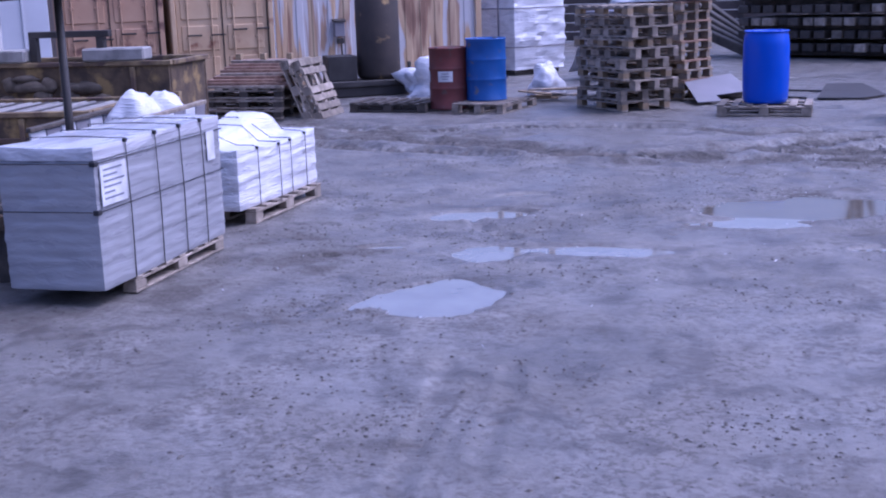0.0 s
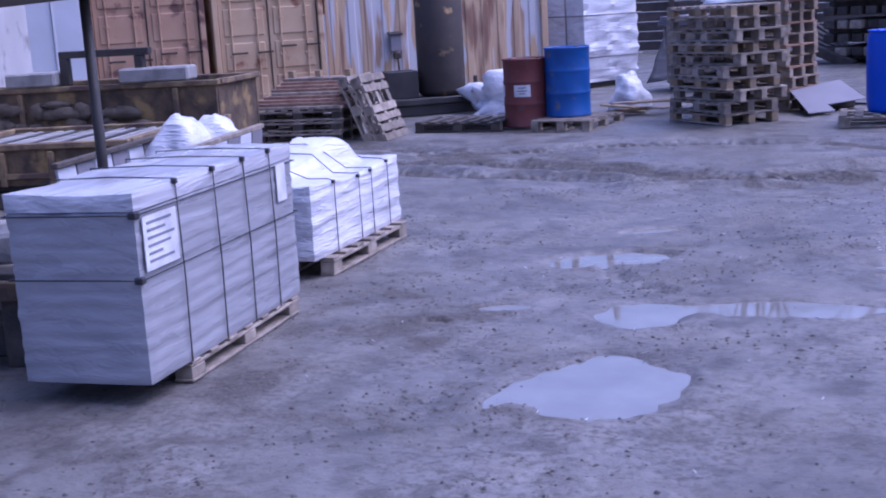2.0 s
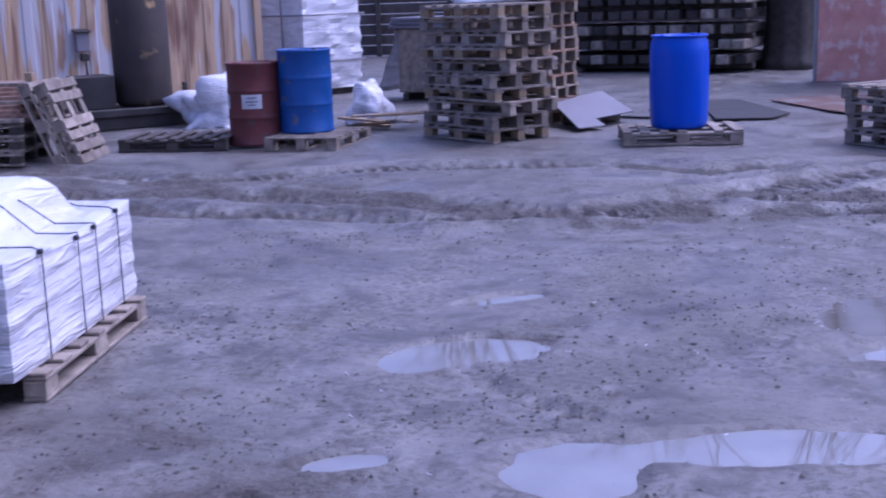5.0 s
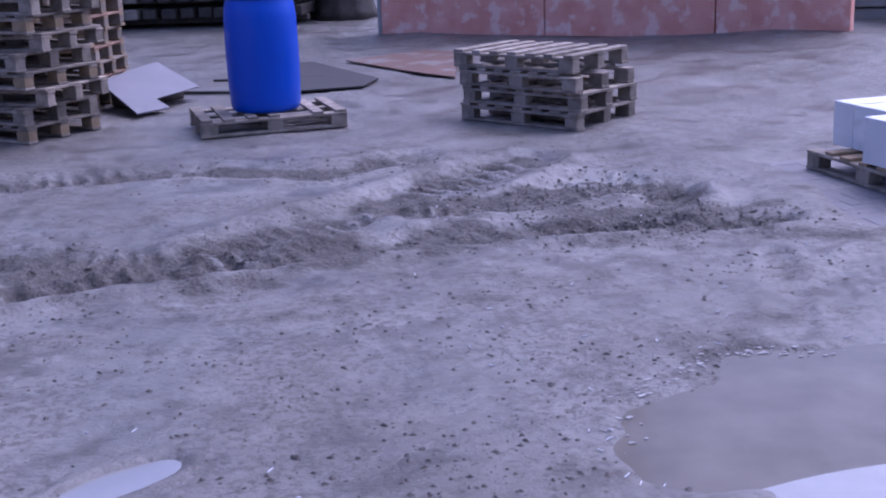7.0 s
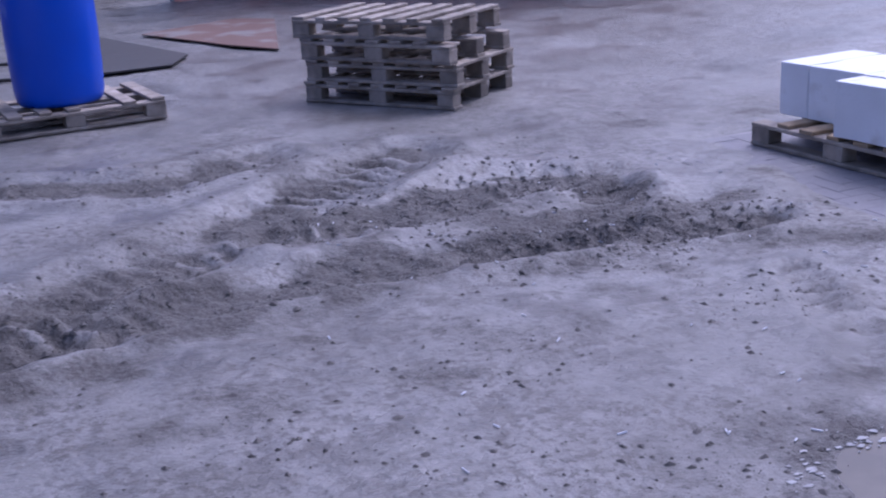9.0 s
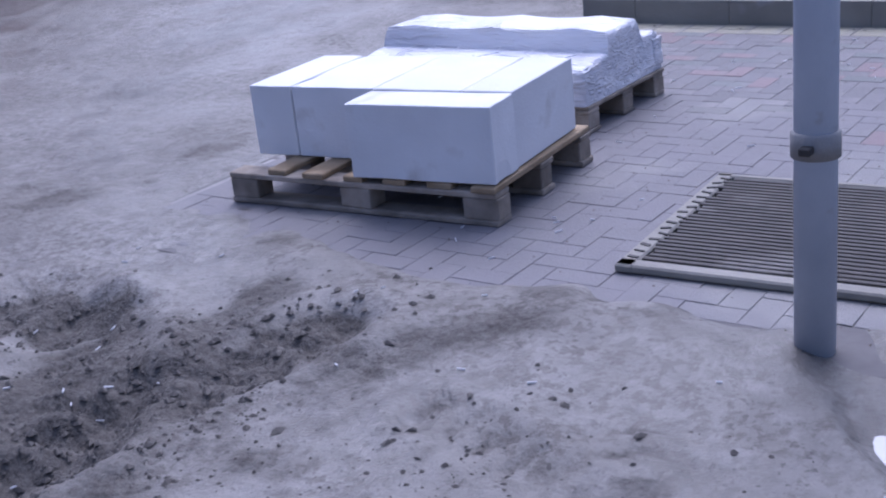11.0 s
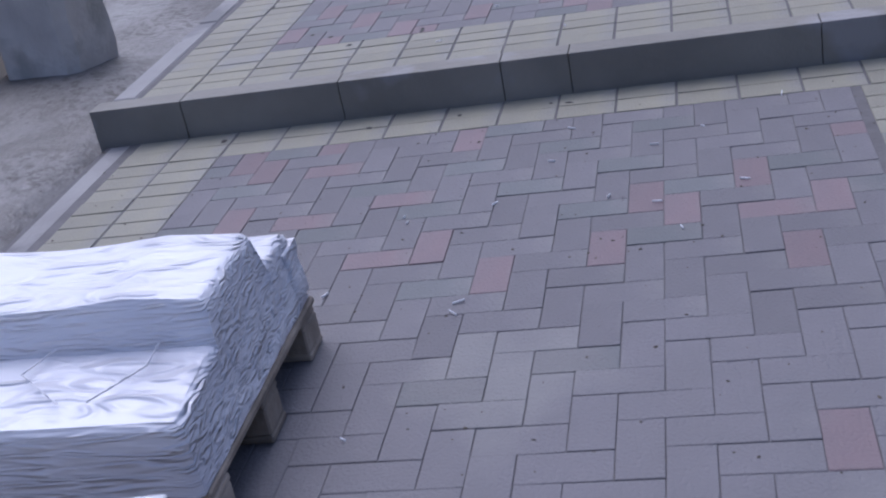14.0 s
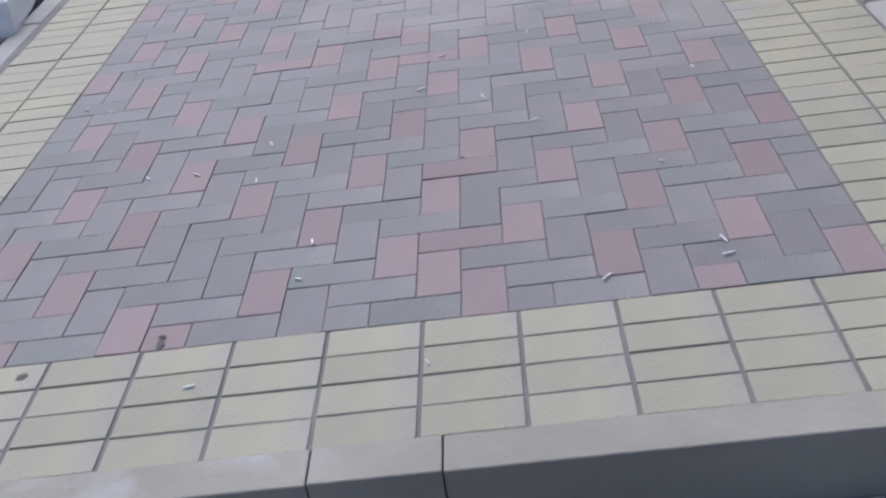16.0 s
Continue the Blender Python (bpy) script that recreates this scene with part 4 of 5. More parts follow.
# ---- flat plates on the ground ----
def plate(name, m, outline, thick, mat, label):
    bm = bmesh.new()
    bm.faces.new([bm.verts.new((x, y, 0)) for x, y in outline])
    r = bmesh.ops.extrude_face_region(bm, geom=bm.faces[:])
    bmesh.ops.translate(bm, vec=(0, 0, thick), verts=[v for v in r["geom"] if isinstance(v, bmesh.types.BMVert)])
    bmesh.ops.recalc_face_normals(bm, faces=bm.faces[:])
    ob = part(name, bm, mat)
    ob.matrix_basis = m
    return tagged(ob, label, "sheet")


plate("metal_sheet", pose(0.91, 16.14, 0.03, 17, 0, 45), [(-0.2, 0), (0.2, 0), (0.24, 0.22), (0.9, 0.3), (1.0, 1.0), (0.05, 0.78)], 0.012, SHEET_GREY, "bare grey metal sheet propped on scrap")
bm = bmesh.new()
bm_box(bm, 0.7, 0.3, 0.2, None, 0.02)
ob = part("timber_block", bm, WOOD_DARK)
ob.matrix_basis = pose(0.85, 17.0, 0.1, 0, 0, 45)
tagged(ob, "dark timber block propping up metal sheets", "timber")
plate("metal_sheet", pose(2.75, 17.9, 0.018), [(-0.45, -1.0), (0.2, -0.95), (0.45, -0.4), (-0.05, 1.5), (-0.6, 1.4)], 0.015, DARK_STEEL, "dark metal sheet lying flat on mud")
plate("metal_sheet", pose(3.9, 18.8, 0.02), [(-0.8, 0.5), (-0.25, -1.0), (0.05, -1.6), (0.65, 0.7), (0.3, 1.1)], 0.012, RUST_SHEET, "rusty brown sheet lying flat on mud")
for n in range(2):
    bm = bmesh.new()
    bm_box(bm, 1.2, 0.035, 0.03, None, 0.005)
    ob = part("steel_bar", bm, DARK_STEEL)
    ob.matrix_basis = pose(1.6 + 0.5 * n, 17.2 + 0.9 * n, 0.02, 0, 0, -25 + 14 * n)
    tagged(ob, "dark steel bar lying on the ground", "bar", "scrap bars")

# ---- pink plastered wall ----
pink = thing("wall_east", pose(4.04, 22.7, 0, 0, 0, math.degrees(math.atan2(18.6 - 22.7, 9.25 - 4.04))), "pink plastered wall, stained and peeling to grey", "wall", kind="structure")
PL = math.hypot(4.1, 5.21)
for k, (x0, x1) in enumerate(((0, 0.06), (0.06, 2.6), (2.62, 4.95), (4.97, PL))):
    box_part("wall_panel", (x1 - x0, 0.3, 3.0), pose((x0 + x1) / 2, 0.15 - 0.012 * (k == 0), 1.5), BRICK_PINK if k else GREY_CONC, pink, "", 0.006)
box_part("core", (PL - 0.1, 0.2, 2.98), pose(PL / 2, 0.2, 1.49), GREY_CONC, pink)
slabs = thing("slab_pile", pose(11.2, 20.3, 0, 0, 0, -30), "pile of grey concrete slabs beyond the pink wall", "slabs")
for n in range(9):
    box_part("slab", (1.7, 0.9, 0.2), pose(0.04 * math.sin(n * 2.3), 0.03 * math.cos(n), 0.1 + 0.225 * n, 0, 0, 2 * math.sin(n)), GREY_CONC, slabs, "", 0.015)

# ---- stacked sleepers, trunk, back fence ----
pile = thing("sleeper_pile", pose(1.35, 25.6, 0, 0, 0, -18), "tall pile of dark old railway sleepers with pale ends", "timber pile")
r = random.Random(12)
for lay in range(8):
    z = 0.14 + 0.27 * lay
    if lay % 2 == 0:
        for k in range(3):
            box_part("bearer", (3.9, 0.2, 0.1), pose(0, 0.3 + 0.9 * k, z - 0.03), WOOD_DARK, pile, "", 0.012)
    for k in range(13):
        box_part("sleeper", (0.23, 2.3, 0.17), pose(-1.8 + 0.3 * k + r.uniform(-0.02, 0.02), 1.0 + r.uniform(-0.12, 0.12), z + 0.105, 0, 0, r.uniform(-1.5, 1.5)), WOOD_DARK if r.random() < 0.7 else WOOD, pile, "", 0.02)
for n in range(5):
    box_part("leaning_beam", (0.2, 0.2, 2.4), pose(-2.35 - 0.08 * n, -0.2 + 0.3 * n, 0.42 + 0.07 * n, 4, -68 + 3 * n, 0), WOOD_DARK, pile, "", 0.02)
trunk = new("tree_trunk", None)
bm = bmesh.new()
lathe(bm, [(0.62, 0.0), (0.52, 0.15), (0.46, 0.5), (0.43, 1.5), (0.41, 3.2), (0.38, 5.0)], 28)
for v in bm.verts:
    a = math.atan2(v.co.y, v.co.x)
    k = 1 + 0.06 * math.sin(a * 9 + 2 * noise.noise(v.co * 0.8)) + 0.05 * noise.noise(v.co * 2)
    v.co.x, v.co.y = v.co.x * k, v.co.y * k
part("bark", bm, WOOD_DARK, trunk, smooth=True)
trunk.matrix_basis = pose(4.0, 26.0, 0)
tagged(trunk, "thick dark tree trunk beside the pink wall", "tree")

fence = thing("fence", pose(-9.5, 33.6, 0, 0, 0, 7), "dark brown weathered board fence closing the yard", "fence", kind="structure")
for n in range(9):
    box_part("post", (0.14, 0.14, 2.5), pose(1.9 * n, -0.1, 1.25), WOOD_DARK, fence, "", 0.01)
    if n < 8:
        for k in range(9):
            box_part("board", (1.89, 0.04, 0.25), pose(1.9 * n + 0.95, 0.02 * (k % 2), 0.16 + 0.268 * k, 4, 0, 0), FENCE_WOOD, fence, "", 0.005)
    for k in range(3):
        box_part("ring", (0.02, 0.02, 0.3), pose(1.9 * n + 0.5 * k, -0.02, 2.6), WHITE_SHEET, fence, "", 0)

# ---- white building on the west side ----
white = thing("wall_west", pose(-4.9, 4.6, 0, 0, 0, math.degrees(math.atan2(11.2, -5.4))), "whitewashed masonry wall with damp stains and a crack", "wall", kind="structure")
box_part("masonry", (8.9, 0.3, 3.4), pose(4.45, 0.15, 1.7), WHITE_WALL, white, "", 0.01)
sheet = thing("wall_northwest", pose(-12.4, 13.15, 0, 0, 0, 45), "white ribbed sheet-metal gate next to the containers", "wall", kind="structure")
for n in range(7):
    box_part("sheet_panel", (0.42, 0.04, 3.2), pose(0.21 + 0.44 * n, 0, 1.6), WHITE_SHEET, sheet, "", 0.008)
    box_part("rib", (0.03, 0.05, 3.2), pose(0.44 * n, -0.02, 1.6), DARK_STEEL if n % 3 == 1 else WHITE_SHEET, sheet, "", 0.004)


# ---- rusty skips and scrap ----
def skip(m, sx, sy, sz, label, ribs):
    root = thing("skip", m, label, "skip")
    t = 0.04
    for x, y, w, d in ((0, -sy / 2, sx, t), (0, sy / 2, sx, t), (-sx / 2 + t / 2, 0, t, sy - 2 * t), (sx / 2 - t / 2, 0, t, sy - 2 * t)):
        box_part("side", (w, d, sz), pose(x, y, sz / 2 + 0.06), RUST_DARK, root, "", 0.005)
    box_part("bottom", (sx - 0.1, sy - 0.1, 0.05), pose(0, 0, 0.09), DARK_STEEL, root)
    for y in (-1, 1):
        box_part("rim", (sx + 0.08, 0.09, 0.06), pose(0, y * (sy / 2 + 0.01), sz + 0.085), RUST_YELLOW, root, "", 0.008)
        box_part("foot", (sx, 0.12, 0.08), pose(0, y * (sy / 2 - 0.15), 0.04), DARK_STEEL, root)
    for x in (-1, 1):
        box_part("rim", (0.09, sy - 0.1, 0.06), pose(x * (sx / 2 + 0.01), 0, sz + 0.085), RUST_YELLOW, root, "", 0.008)
        box_part("lug", (0.08, 0.1, 0.14), pose(x * (sx / 2 + 0.04), -sy / 2 + 0.1, sz * 0.6), RUST_YELLOW, root, "", 0.01)
    for k in range(ribs):
        box_part("rib", (0.06, 0.05, sz - 0.02), pose(-sx / 2 + sx * (k + 0.5) / ribs, -sy / 2 - 0.04, sz / 2 + 0.05), RUST_YELLOW, root, "", 0.008)
    box_part("belt", (sx, 0.045, 0.05), pose(0, -sy / 2 - 0.038, sz * 0.45), RUST_YELLOW, root, "", 0.006)
    return root


low = skip(pose(-5.45, 9.5, 0.15, 0, 0, 17), 1.95, 1.65, 0.345, "rusty yellow ribbed steel skip filled with scrap", 4)
for n in range(16):
    box_part("grill_bar", (0.05, 1.5, 0.03), pose(-0.86 + 0.115 * n, 0.0, 0.41), GREY_CONC if n % 3 else DARK_STEEL, low, "", 0.004)
box_part("plank", (2.2, 1.9, 0.13), pose(0, 0, -0.075), WOOD_DARK, low, "dark timber underlay")
up = skip(pose(-6.32, 11.47, 0.0, 0, 0, 13), 2.85, 1.2, 0.885, "tall rusty yellow skip caked with dirt", 3)
for n in range(22):
    r = random.Random(n + 200)
    bm = bmesh.new()
    bmesh.ops.create_icosphere(bm, subdivisions=2, radius=1)
    for v in bm.verts:
        v.co *= 1 + 0.4 * noise.noise(v.co * 2 + Vector((n, 0, 0)))
    bmesh.ops.transform(bm, matrix=pose(r.uniform(-1.25, 0.6), -0.64, r.uniform(0.45, 0.8)) @ Matrix.Diagonal((r.uniform(0.1, 0.22), 0.06, r.uniform(0.05, 0.12), 1)), verts=bm.verts)
    part("dirt_clump", bm, MUD_DRY, up, "caked dirt", True)
beam = thing("welded_stand", pose(-6.32, 11.47, 1.002, 0, 0, 13) @ pose(-0.12, -0.5, 0), "dark welded steel frame lying on a skip", "scrap")
box_part("beam", (1.1, 0.1, 0.08), pose(0.2, 0, 0.34), DARK_STEEL, beam, "", 0.006)
for x in (-0.3, 0.62):
    box_part("leg", (0.1, 0.1, 0.3), pose(x, 0, 0.15), DARK_STEEL, beam, "", 0.006)
for n, (x, L, z) in enumerate(((-0.8, 0.62, 1.002), (0.7, 0.8, 1.002))):
    bm = bmesh.new()
    bm_box(bm, L, 0.34, 0.16, None, 0.02)
    ob = part("concrete_block", bm, GREY_CONC)
    ob.matrix_basis = pose(-6.32, 11.47, 0, 0, 0, 13) @ pose(x, -0.5, z + 0.08, 0, 0, 5 * n)
    tagged(ob, "grey concrete offcut lying on a skip", "block", "offcuts")

tr = thing("scrap_trailer", pose(-2.66, 7.58, 0, 0, 0, 15), "long low scrap box with pale panel sides and a wooden rim", "trailer box")
box_part("floor_board", (0.7, 2.3, 0.05), pose(0, 0, 0.37), WOOD_DARK, tr)
for x in (-0.34, 0.34):
    for n in range(8):
        box_part("side_panel", (0.02, 0.26, 0.32), pose(x, -1.0 + 0.285 * n, 0.56, 0, 5 if x > 0 else -5), SHEET_GREY if n % 2 else WHITE_SHEET, tr, "", 0.003)
    box_part("rim", (0.05, 2.35, 0.04), pose(x, 0, 0.74), WOOD if x > 0 else WOOD_DARK, tr, "", 0.006)
for y in (-0.9, 0.9):
    box_part("bearer", (0.7, 0.12, 0.345), pose(0, y, 0.1725), WOOD_DARK, tr)
heap("sack", pose(-2.78, 7.9, 0.37, 0, 0, 80), (0.6, 0.5, 0.55), WRAP_WHITE, "bulging white plastic sack in a scrap box", "sack", 21, 0.22, "white sacks")
heap("sack", pose(-2.8, 8.35, 0.37, 0, 0, 60), (0.5, 0.45, 0.55), WRAP_WHITE, "bulging white plastic sack in a scrap box", "sack", 25, 0.22, "white sacks")

scrap = thing("timber_rack", pose(-2.15, 4.81, 0, 0, 0, 20), "low dark timber rack holding boards and rubble blocks", "rack")
for x in (-0.7, 0.7):
    box_part("bearer", (0.14, 1.2, 0.43), pose(x, 0, 0.215), WOOD_DARK, scrap)
for n in range(5):
    box_part("board", (1.9, 0.16, 0.035), pose(0.03 * n, -0.45 + 0.21 * n, 0.45, 0, 0, 2 * math.sin(n * 3)), WOOD if n % 2 else WOOD_DARK, scrap)
for n in range(6):
    r = random.Random(n + 300)
    bm = bmesh.new()
    bm_box(bm, r.uniform(0.22, 0.4), r.uniform(0.18, 0.3), 0.16, None, 0.02)
    for v in bm.verts:
        v.co += 0.02 * noise.noise_vector(v.co * 7 + Vector((n, 0, 0)))
    ob = part("rubble_block", bm, GREY_CONC)
    ob.matrix_basis = pose(-2.15, 4.81, 0, 0, 0, 20) @ pose(-0.6 + 0.27 * n, -0.2 + 0.3 * (n % 2), 0.546, 0, 0, r.uniform(-30, 30))
    tagged(ob, "broken grey rubble block on a timber rack", "rubble", "rubble on the rack")

box_part("fascia", (1.9, 0.05, 0.1), pose(0, -0.63, 0.40), RUST_DARK, scrap, "dark rusty steel edge beam", 0.006)
# added infill: the shade under the rack, built as dark beams
for n in range(4):
    box_part("sleeper", (1.75, 0.22, 0.18), pose(0.02 * n, -0.3 + 0.27 * n, 0.09 + 0.001 * n, 0, 0, 1.5 * math.sin(n * 2)), WOOD_DARK, scrap, "dark infill beam added for the shade under the rack", 0.012)

pole = thing("leaning_pole", look((-1.02, 3.77, -0.02), (-1.5, 4.1, 1.85)), "weathered grey round pole leaning beside a timber rack", "pole")
bm = bmesh.new()
lathe(bm, [(0.0, 0.0), (0.046, 0.0), (0.043, -0.6), (0.039, -1.3), (0.036, -1.9), (0.0, -1.91)], 14)
for v in bm.verts:
    v.co += 0.006 * noise.noise_vector(v.co * 5)
part("shaft", bm, WOOD, pole, smooth=True)

# ---- shelter post and roof ----
shelter = thing("shelter", pose(-1.12, 5.055, 0), "small dark shelter roof of ragged shingles on a steel post", "shelter")
bm = bmesh.new()
lathe(bm, [(0.029, 0.0), (0.028, 1.0), (0.027, 1.8)], 16)
part("post", bm, DARK_STEEL, shelter, smooth=True)
box_part("roof_board", (1.5, 0.9, 0.03), pose(-0.55, -0.3, 1.80, 0, -3, 20), WOOD_DARK, shelter)
for n in range(90):
    r = random.Random(n + 400)
    row, k = divmod(n, 18)
    box_part("shingle", (0.3, 0.1, 0.014), pose(-0.5, -0.3, 1.83, 0, -3, 20) @ pose(0.66 - row * 0.28 + r.uniform(-0.03, 0.03), -0.42 + 0.05 * k, 0.012 + 0.016 * (k % 2) + 0.012 * row, r.uniform(-5, 5), 7, r.uniform(-9, 9)), WOOD_DARK, shelter, "", 0)


# ---- leaning post in the near corner ----
bm = bmesh.new()
lathe(bm, [(0.075, -0.03), (0.06, 0.06), (0.05, 0.15), (0.045, 0.7), (0.04, 1.5), (0.0, 1.52)], 18)
for v in bm.verts:
    v.co += 0.012 * noise.noise_vector(v.co * Vector((9, 9, 4))) + Vector((0.02 * math.sin(v.co.z * 4), 0, 0))
ob = part("wooden_post", bm, GREY_CONC, smooth=True)
ob.matrix_basis = pose(-1.2, 3.83, 0.0, 0, -9, 20)
tagged(ob, "pale weathered wooden post leaning beside a stack", "post")

# ---- far poles ----
def power_pole(x, y, h, two):
    root = thing("power_pole", pose(x, y, 0), "tall dark wooden power pole behind the fence", "pole", "power poles")
    for k in range(2 if two else 1):
        bm = bmesh.new()
        lathe(bm, [(0.17, 0), (0.11, h)], 12, pose(0, 0, 0, 0, (5 if k else -5) if two else 0) if two else None)
        part("mast", bm, WOOD_DARK, root, smooth=True)
    box_part("crossarm", (1.8, 0.12, 0.14), pose(0, 0, h - 0.7), WOOD_DARK, root)
    for x2 in (-0.8, -0.3, 0.3, 0.8):
        bm = bmesh.new()
        lathe(bm, [(0.04, 0), (0.07, 0.08), (0.05, 0.2), (0, 0.22)], 10, pose(x2, 0, h - 0.63))
        part("insulator", bm, WHITE_SHEET, root)
    return root


power_pole(-9.6, 38.0, 9.0, True)
power_pole(-11.8, 40.5, 8.0, False)


# ---- bare trees behind the fence ----
def bare_tree(x, y, h, seed):
    rnd = random.Random(seed)
    root = thing("bare_tree", pose(x, y, 0), "leafless tree behind the yard fence", "tree", "bare trees")
    bm = bmesh.new()

    def limb(bm, a, d, length, r, level):
        b = a + d * length
        side = d.orthogonal().normalized()
        other = d.cross(side)
        seg = 7 if level < 2 else 4
        ra = [bm.verts.new(a + (side * math.cos(2 * math.pi * k / seg) + other * math.sin(2 * math.pi * k / seg)) * r) for k in range(seg)]
        rb = [bm.verts.new(b + (side * math.cos(2 * math.pi * k / seg) + other * math.sin(2 * math.pi * k / seg)) * r * 0.62) for k in range(seg)]
        for k in range(seg):
            bm.faces.new((ra[k], ra[(k + 1) % seg], rb[(k + 1) % seg], rb[k]))
        if level < 5:
            for _ in range(3 if level else 4):
                nd = (d + Vector((rnd.uniform(-1, 1), rnd.uniform(-1, 1), rnd.uniform(-0.3, 0.7))) * 0.75).normalized()
                limb(bm, a + d * length * rnd.uniform(0.55, 1.0), nd, length * rnd.uniform(0.55, 0.75), r * 0.58, level + 1)

    limb(bm, Vector((0, 0, 0)), Vector((0.03, 0, 1)).normalized(), h * 0.34, 0.2, 0)
    part("branches", bm, WOOD_DARK, root)
    return root


bare_tree(-4.0, 40.0, 17, 1)
bare_tree(5.5, 36.0, 19, 2)
bare_tree(9.5, 33.0, 17, 3)
bare_tree(1.0, 38.0, 18, 5)
bare_tree(-15.0, 33.0, 11, 4)


# ---- kerbs, walls and stones round the paving ----
def stone(name, m, size, mat, label, category, seed, group="", amp=0.02, kind=""):
    bm = bmesh.new()
    bm_box(bm, *size, None, min(size) * 0.12)
    bmesh.ops.subdivide_edges(bm, edges=[e for e in bm.edges if e.calc_length() > 0.12], cuts=3, use_grid_fill=True)
    for v in bm.verts:
        v.co += amp * noise.noise_vector(v.co * 5 + Vector((seed, seed, 0))) + 0.3 * amp * noise.noise_vector(v.co * 17)
    ob = part(name, bm, mat)
    ob.matrix_basis = m
    return tagged(ob, label, category, group, kind)


upper = thing("pavement", pose(0, 0, 0), "raised terrace paved with red, grey and green blocks and a yellow border", "pavement", kind="structure")
TOP = 0.138
box_part("slab", (8.4, 3.9, 0.2), pose(STEP + 0.1 + 4.2, 10.2, TOP - 0.1034), JOINT, upper, "", 0)
y = 12.21
for n, w in enumerate((0.36, 0.60, 0.58, 0.235, 0.82, 0.6, 0.6)):
    box_part("kerb_stone", (0.1, w - 0.003, 0.19), pose(STEP + 0.05 + 0.002 * (n % 2), y - w / 2, TOP - 0.092), KERB, upper, "dark damp concrete kerb", 0.002)
    y -= w
x = STEP + 0.105
for n in range(8):
    box_part("edging_stone", (0.97, 0.1, 0.17), pose(x + 0.49, 12.115 + 0.003 * (n % 2), TOP - 0.083), GREY_CONC, upper, "grey concrete edging", 0.008)
    box_part("edging_stone", (0.97, 0.1, 0.17), pose(x + 0.49, 9.085, TOP - 0.078), GREY_CONC, upper, "grey concrete edging", 0.008)
    x += 0.985

lower = thing("pavement", pose(0, 0, 0), "level apron paved with mauve and grey blocks, dusted with mud", "pavement", kind="structure")
box_part("bed", (STEP - PAVE_WEST + 0.05, PAVE_NORTH - PAVE_SOUTH, 0.1), pose((STEP + PAVE_WEST - 0.05) / 2, (PAVE_NORTH + PAVE_SOUTH) / 2, -0.0528), JOINT, lower, "", 0)
for n in range(4):
    box_part("edging_stone", (0.97, 0.09, 0.1), pose(STEP - 0.49 - 0.985 * n, 12.12, -0.052), GREY_CONC, lower, "grey concrete edging", 0.008)

south = thing("wall_south", pose(9.0, 8.72, 0), "dull grey plastered wall along the terrace", "wall", kind="structure")
box_part("plaster", (8.0, 0.3, 3.0), pose(4.0, -0.15, 1.5), GREY_CONC, south, "", 0.01)
threshold = box_part("threshold", (3.0, 0.28, 0.17), pose(10.9, 8.88, 0.085), KERB_DARK)
tagged(threshold, "dark stone threshold along the wall foot", "threshold", kind="structure")
rad = thing("radiator", pose(10.75, 8.9, 0.172), "old white cast-iron radiator standing by the wall", "radiator")
for n in range(6):
    box_part("column", (0.055, 0.12, 0.5), pose(0.065 * n, 0, 0.25), WHITE_SHEET, rad, "", 0.014)
for z in (0.08, 0.42):
    box_part("joint_pipe", (0.36, 0.035, 0.035), pose(0.16, 0, z), WHITE_SHEET, rad, "", 0.006)

stone("stone_block", pose(9.46, 13.38, 0.24, 0, 0, 6), (0.36, 0.62, 0.5), PALE_STONE, "rough pale stone block on the earth bank", "stone", 1, "stones on the bank")
stone("stone_block", pose(9.52, 12.78, 0.24, 4, 0, -10), (0.36, 0.4, 0.46), PALE_STONE, "rough pale stone block on the earth bank", "stone", 2, "stones on the bank")
stone("stone_block", pose(9.6, 14.05, 0.24, 0, 5, 12), (0.36, 0.5, 0.5), PALE_STONE, "rough pale stone block on the earth bank", "stone", 3, "stones on the bank")
stone("stone_block", pose(10.05, 15.5, 0.2, 0, 5, 10), (0.5, 0.8, 0.46), PALE_STONE, "grey broken stone block on the earth bank", "stone", 4, "stones on the bank")
stone("stone_block", pose(10.6, 16.2, 0.16, 0, 0, -25), (1.1, 0.5, 0.4), GREY_CONC, "grey broken stone block on the earth bank", "stone", 5, "stones on the bank")
stone("concrete_slab", pose(12.2, 12.62, 0.2, 0, 0, 8), (1.5, 0.75, 0.16), BLOCK, "whitish broken concrete slab beside the terrace", "slab", 6)
stone("stump", pose(11.12, 12.75, 0.25, 4, -6, 30), (0.2, 0.22, 0.55), BLOCK, "pale broken post stump beside the terrace", "post", 7, amp=0.03)
stone("stone_block", pose(9.6, 17.2, 0.08, 0, 0, 20), (0.2, 0.16, 0.16), BLOCK, "small pale stone lying on the mud", "stone", 8, "stones on the bank")

post = thing("pipe_post", pose(4.65, 9.415, 0), "pale blue painted steel pipe post with a clamp", "post")
bm = bmesh.new()
lathe(bm, [(0.052, -0.05), (0.052, 2.6), (0.0, 2.62)], 24)
part("pipe", bm, PALE_BLUE, post, smooth=True)
bm = bmesh.new()
lathe(bm, [(0.06, 0.0), (0.06, 0.06), (0.054, 0.065)], 24, pose(0, 0, 0.52))
part("clamp", bm, GREY_CONC, post, "grey clamp ring", True)
box_part("clamp_bolt", (0.03, 0.03, 0.02), pose(-0.07, 0, 0.55), DARK_STEEL, post, "", 0.003)

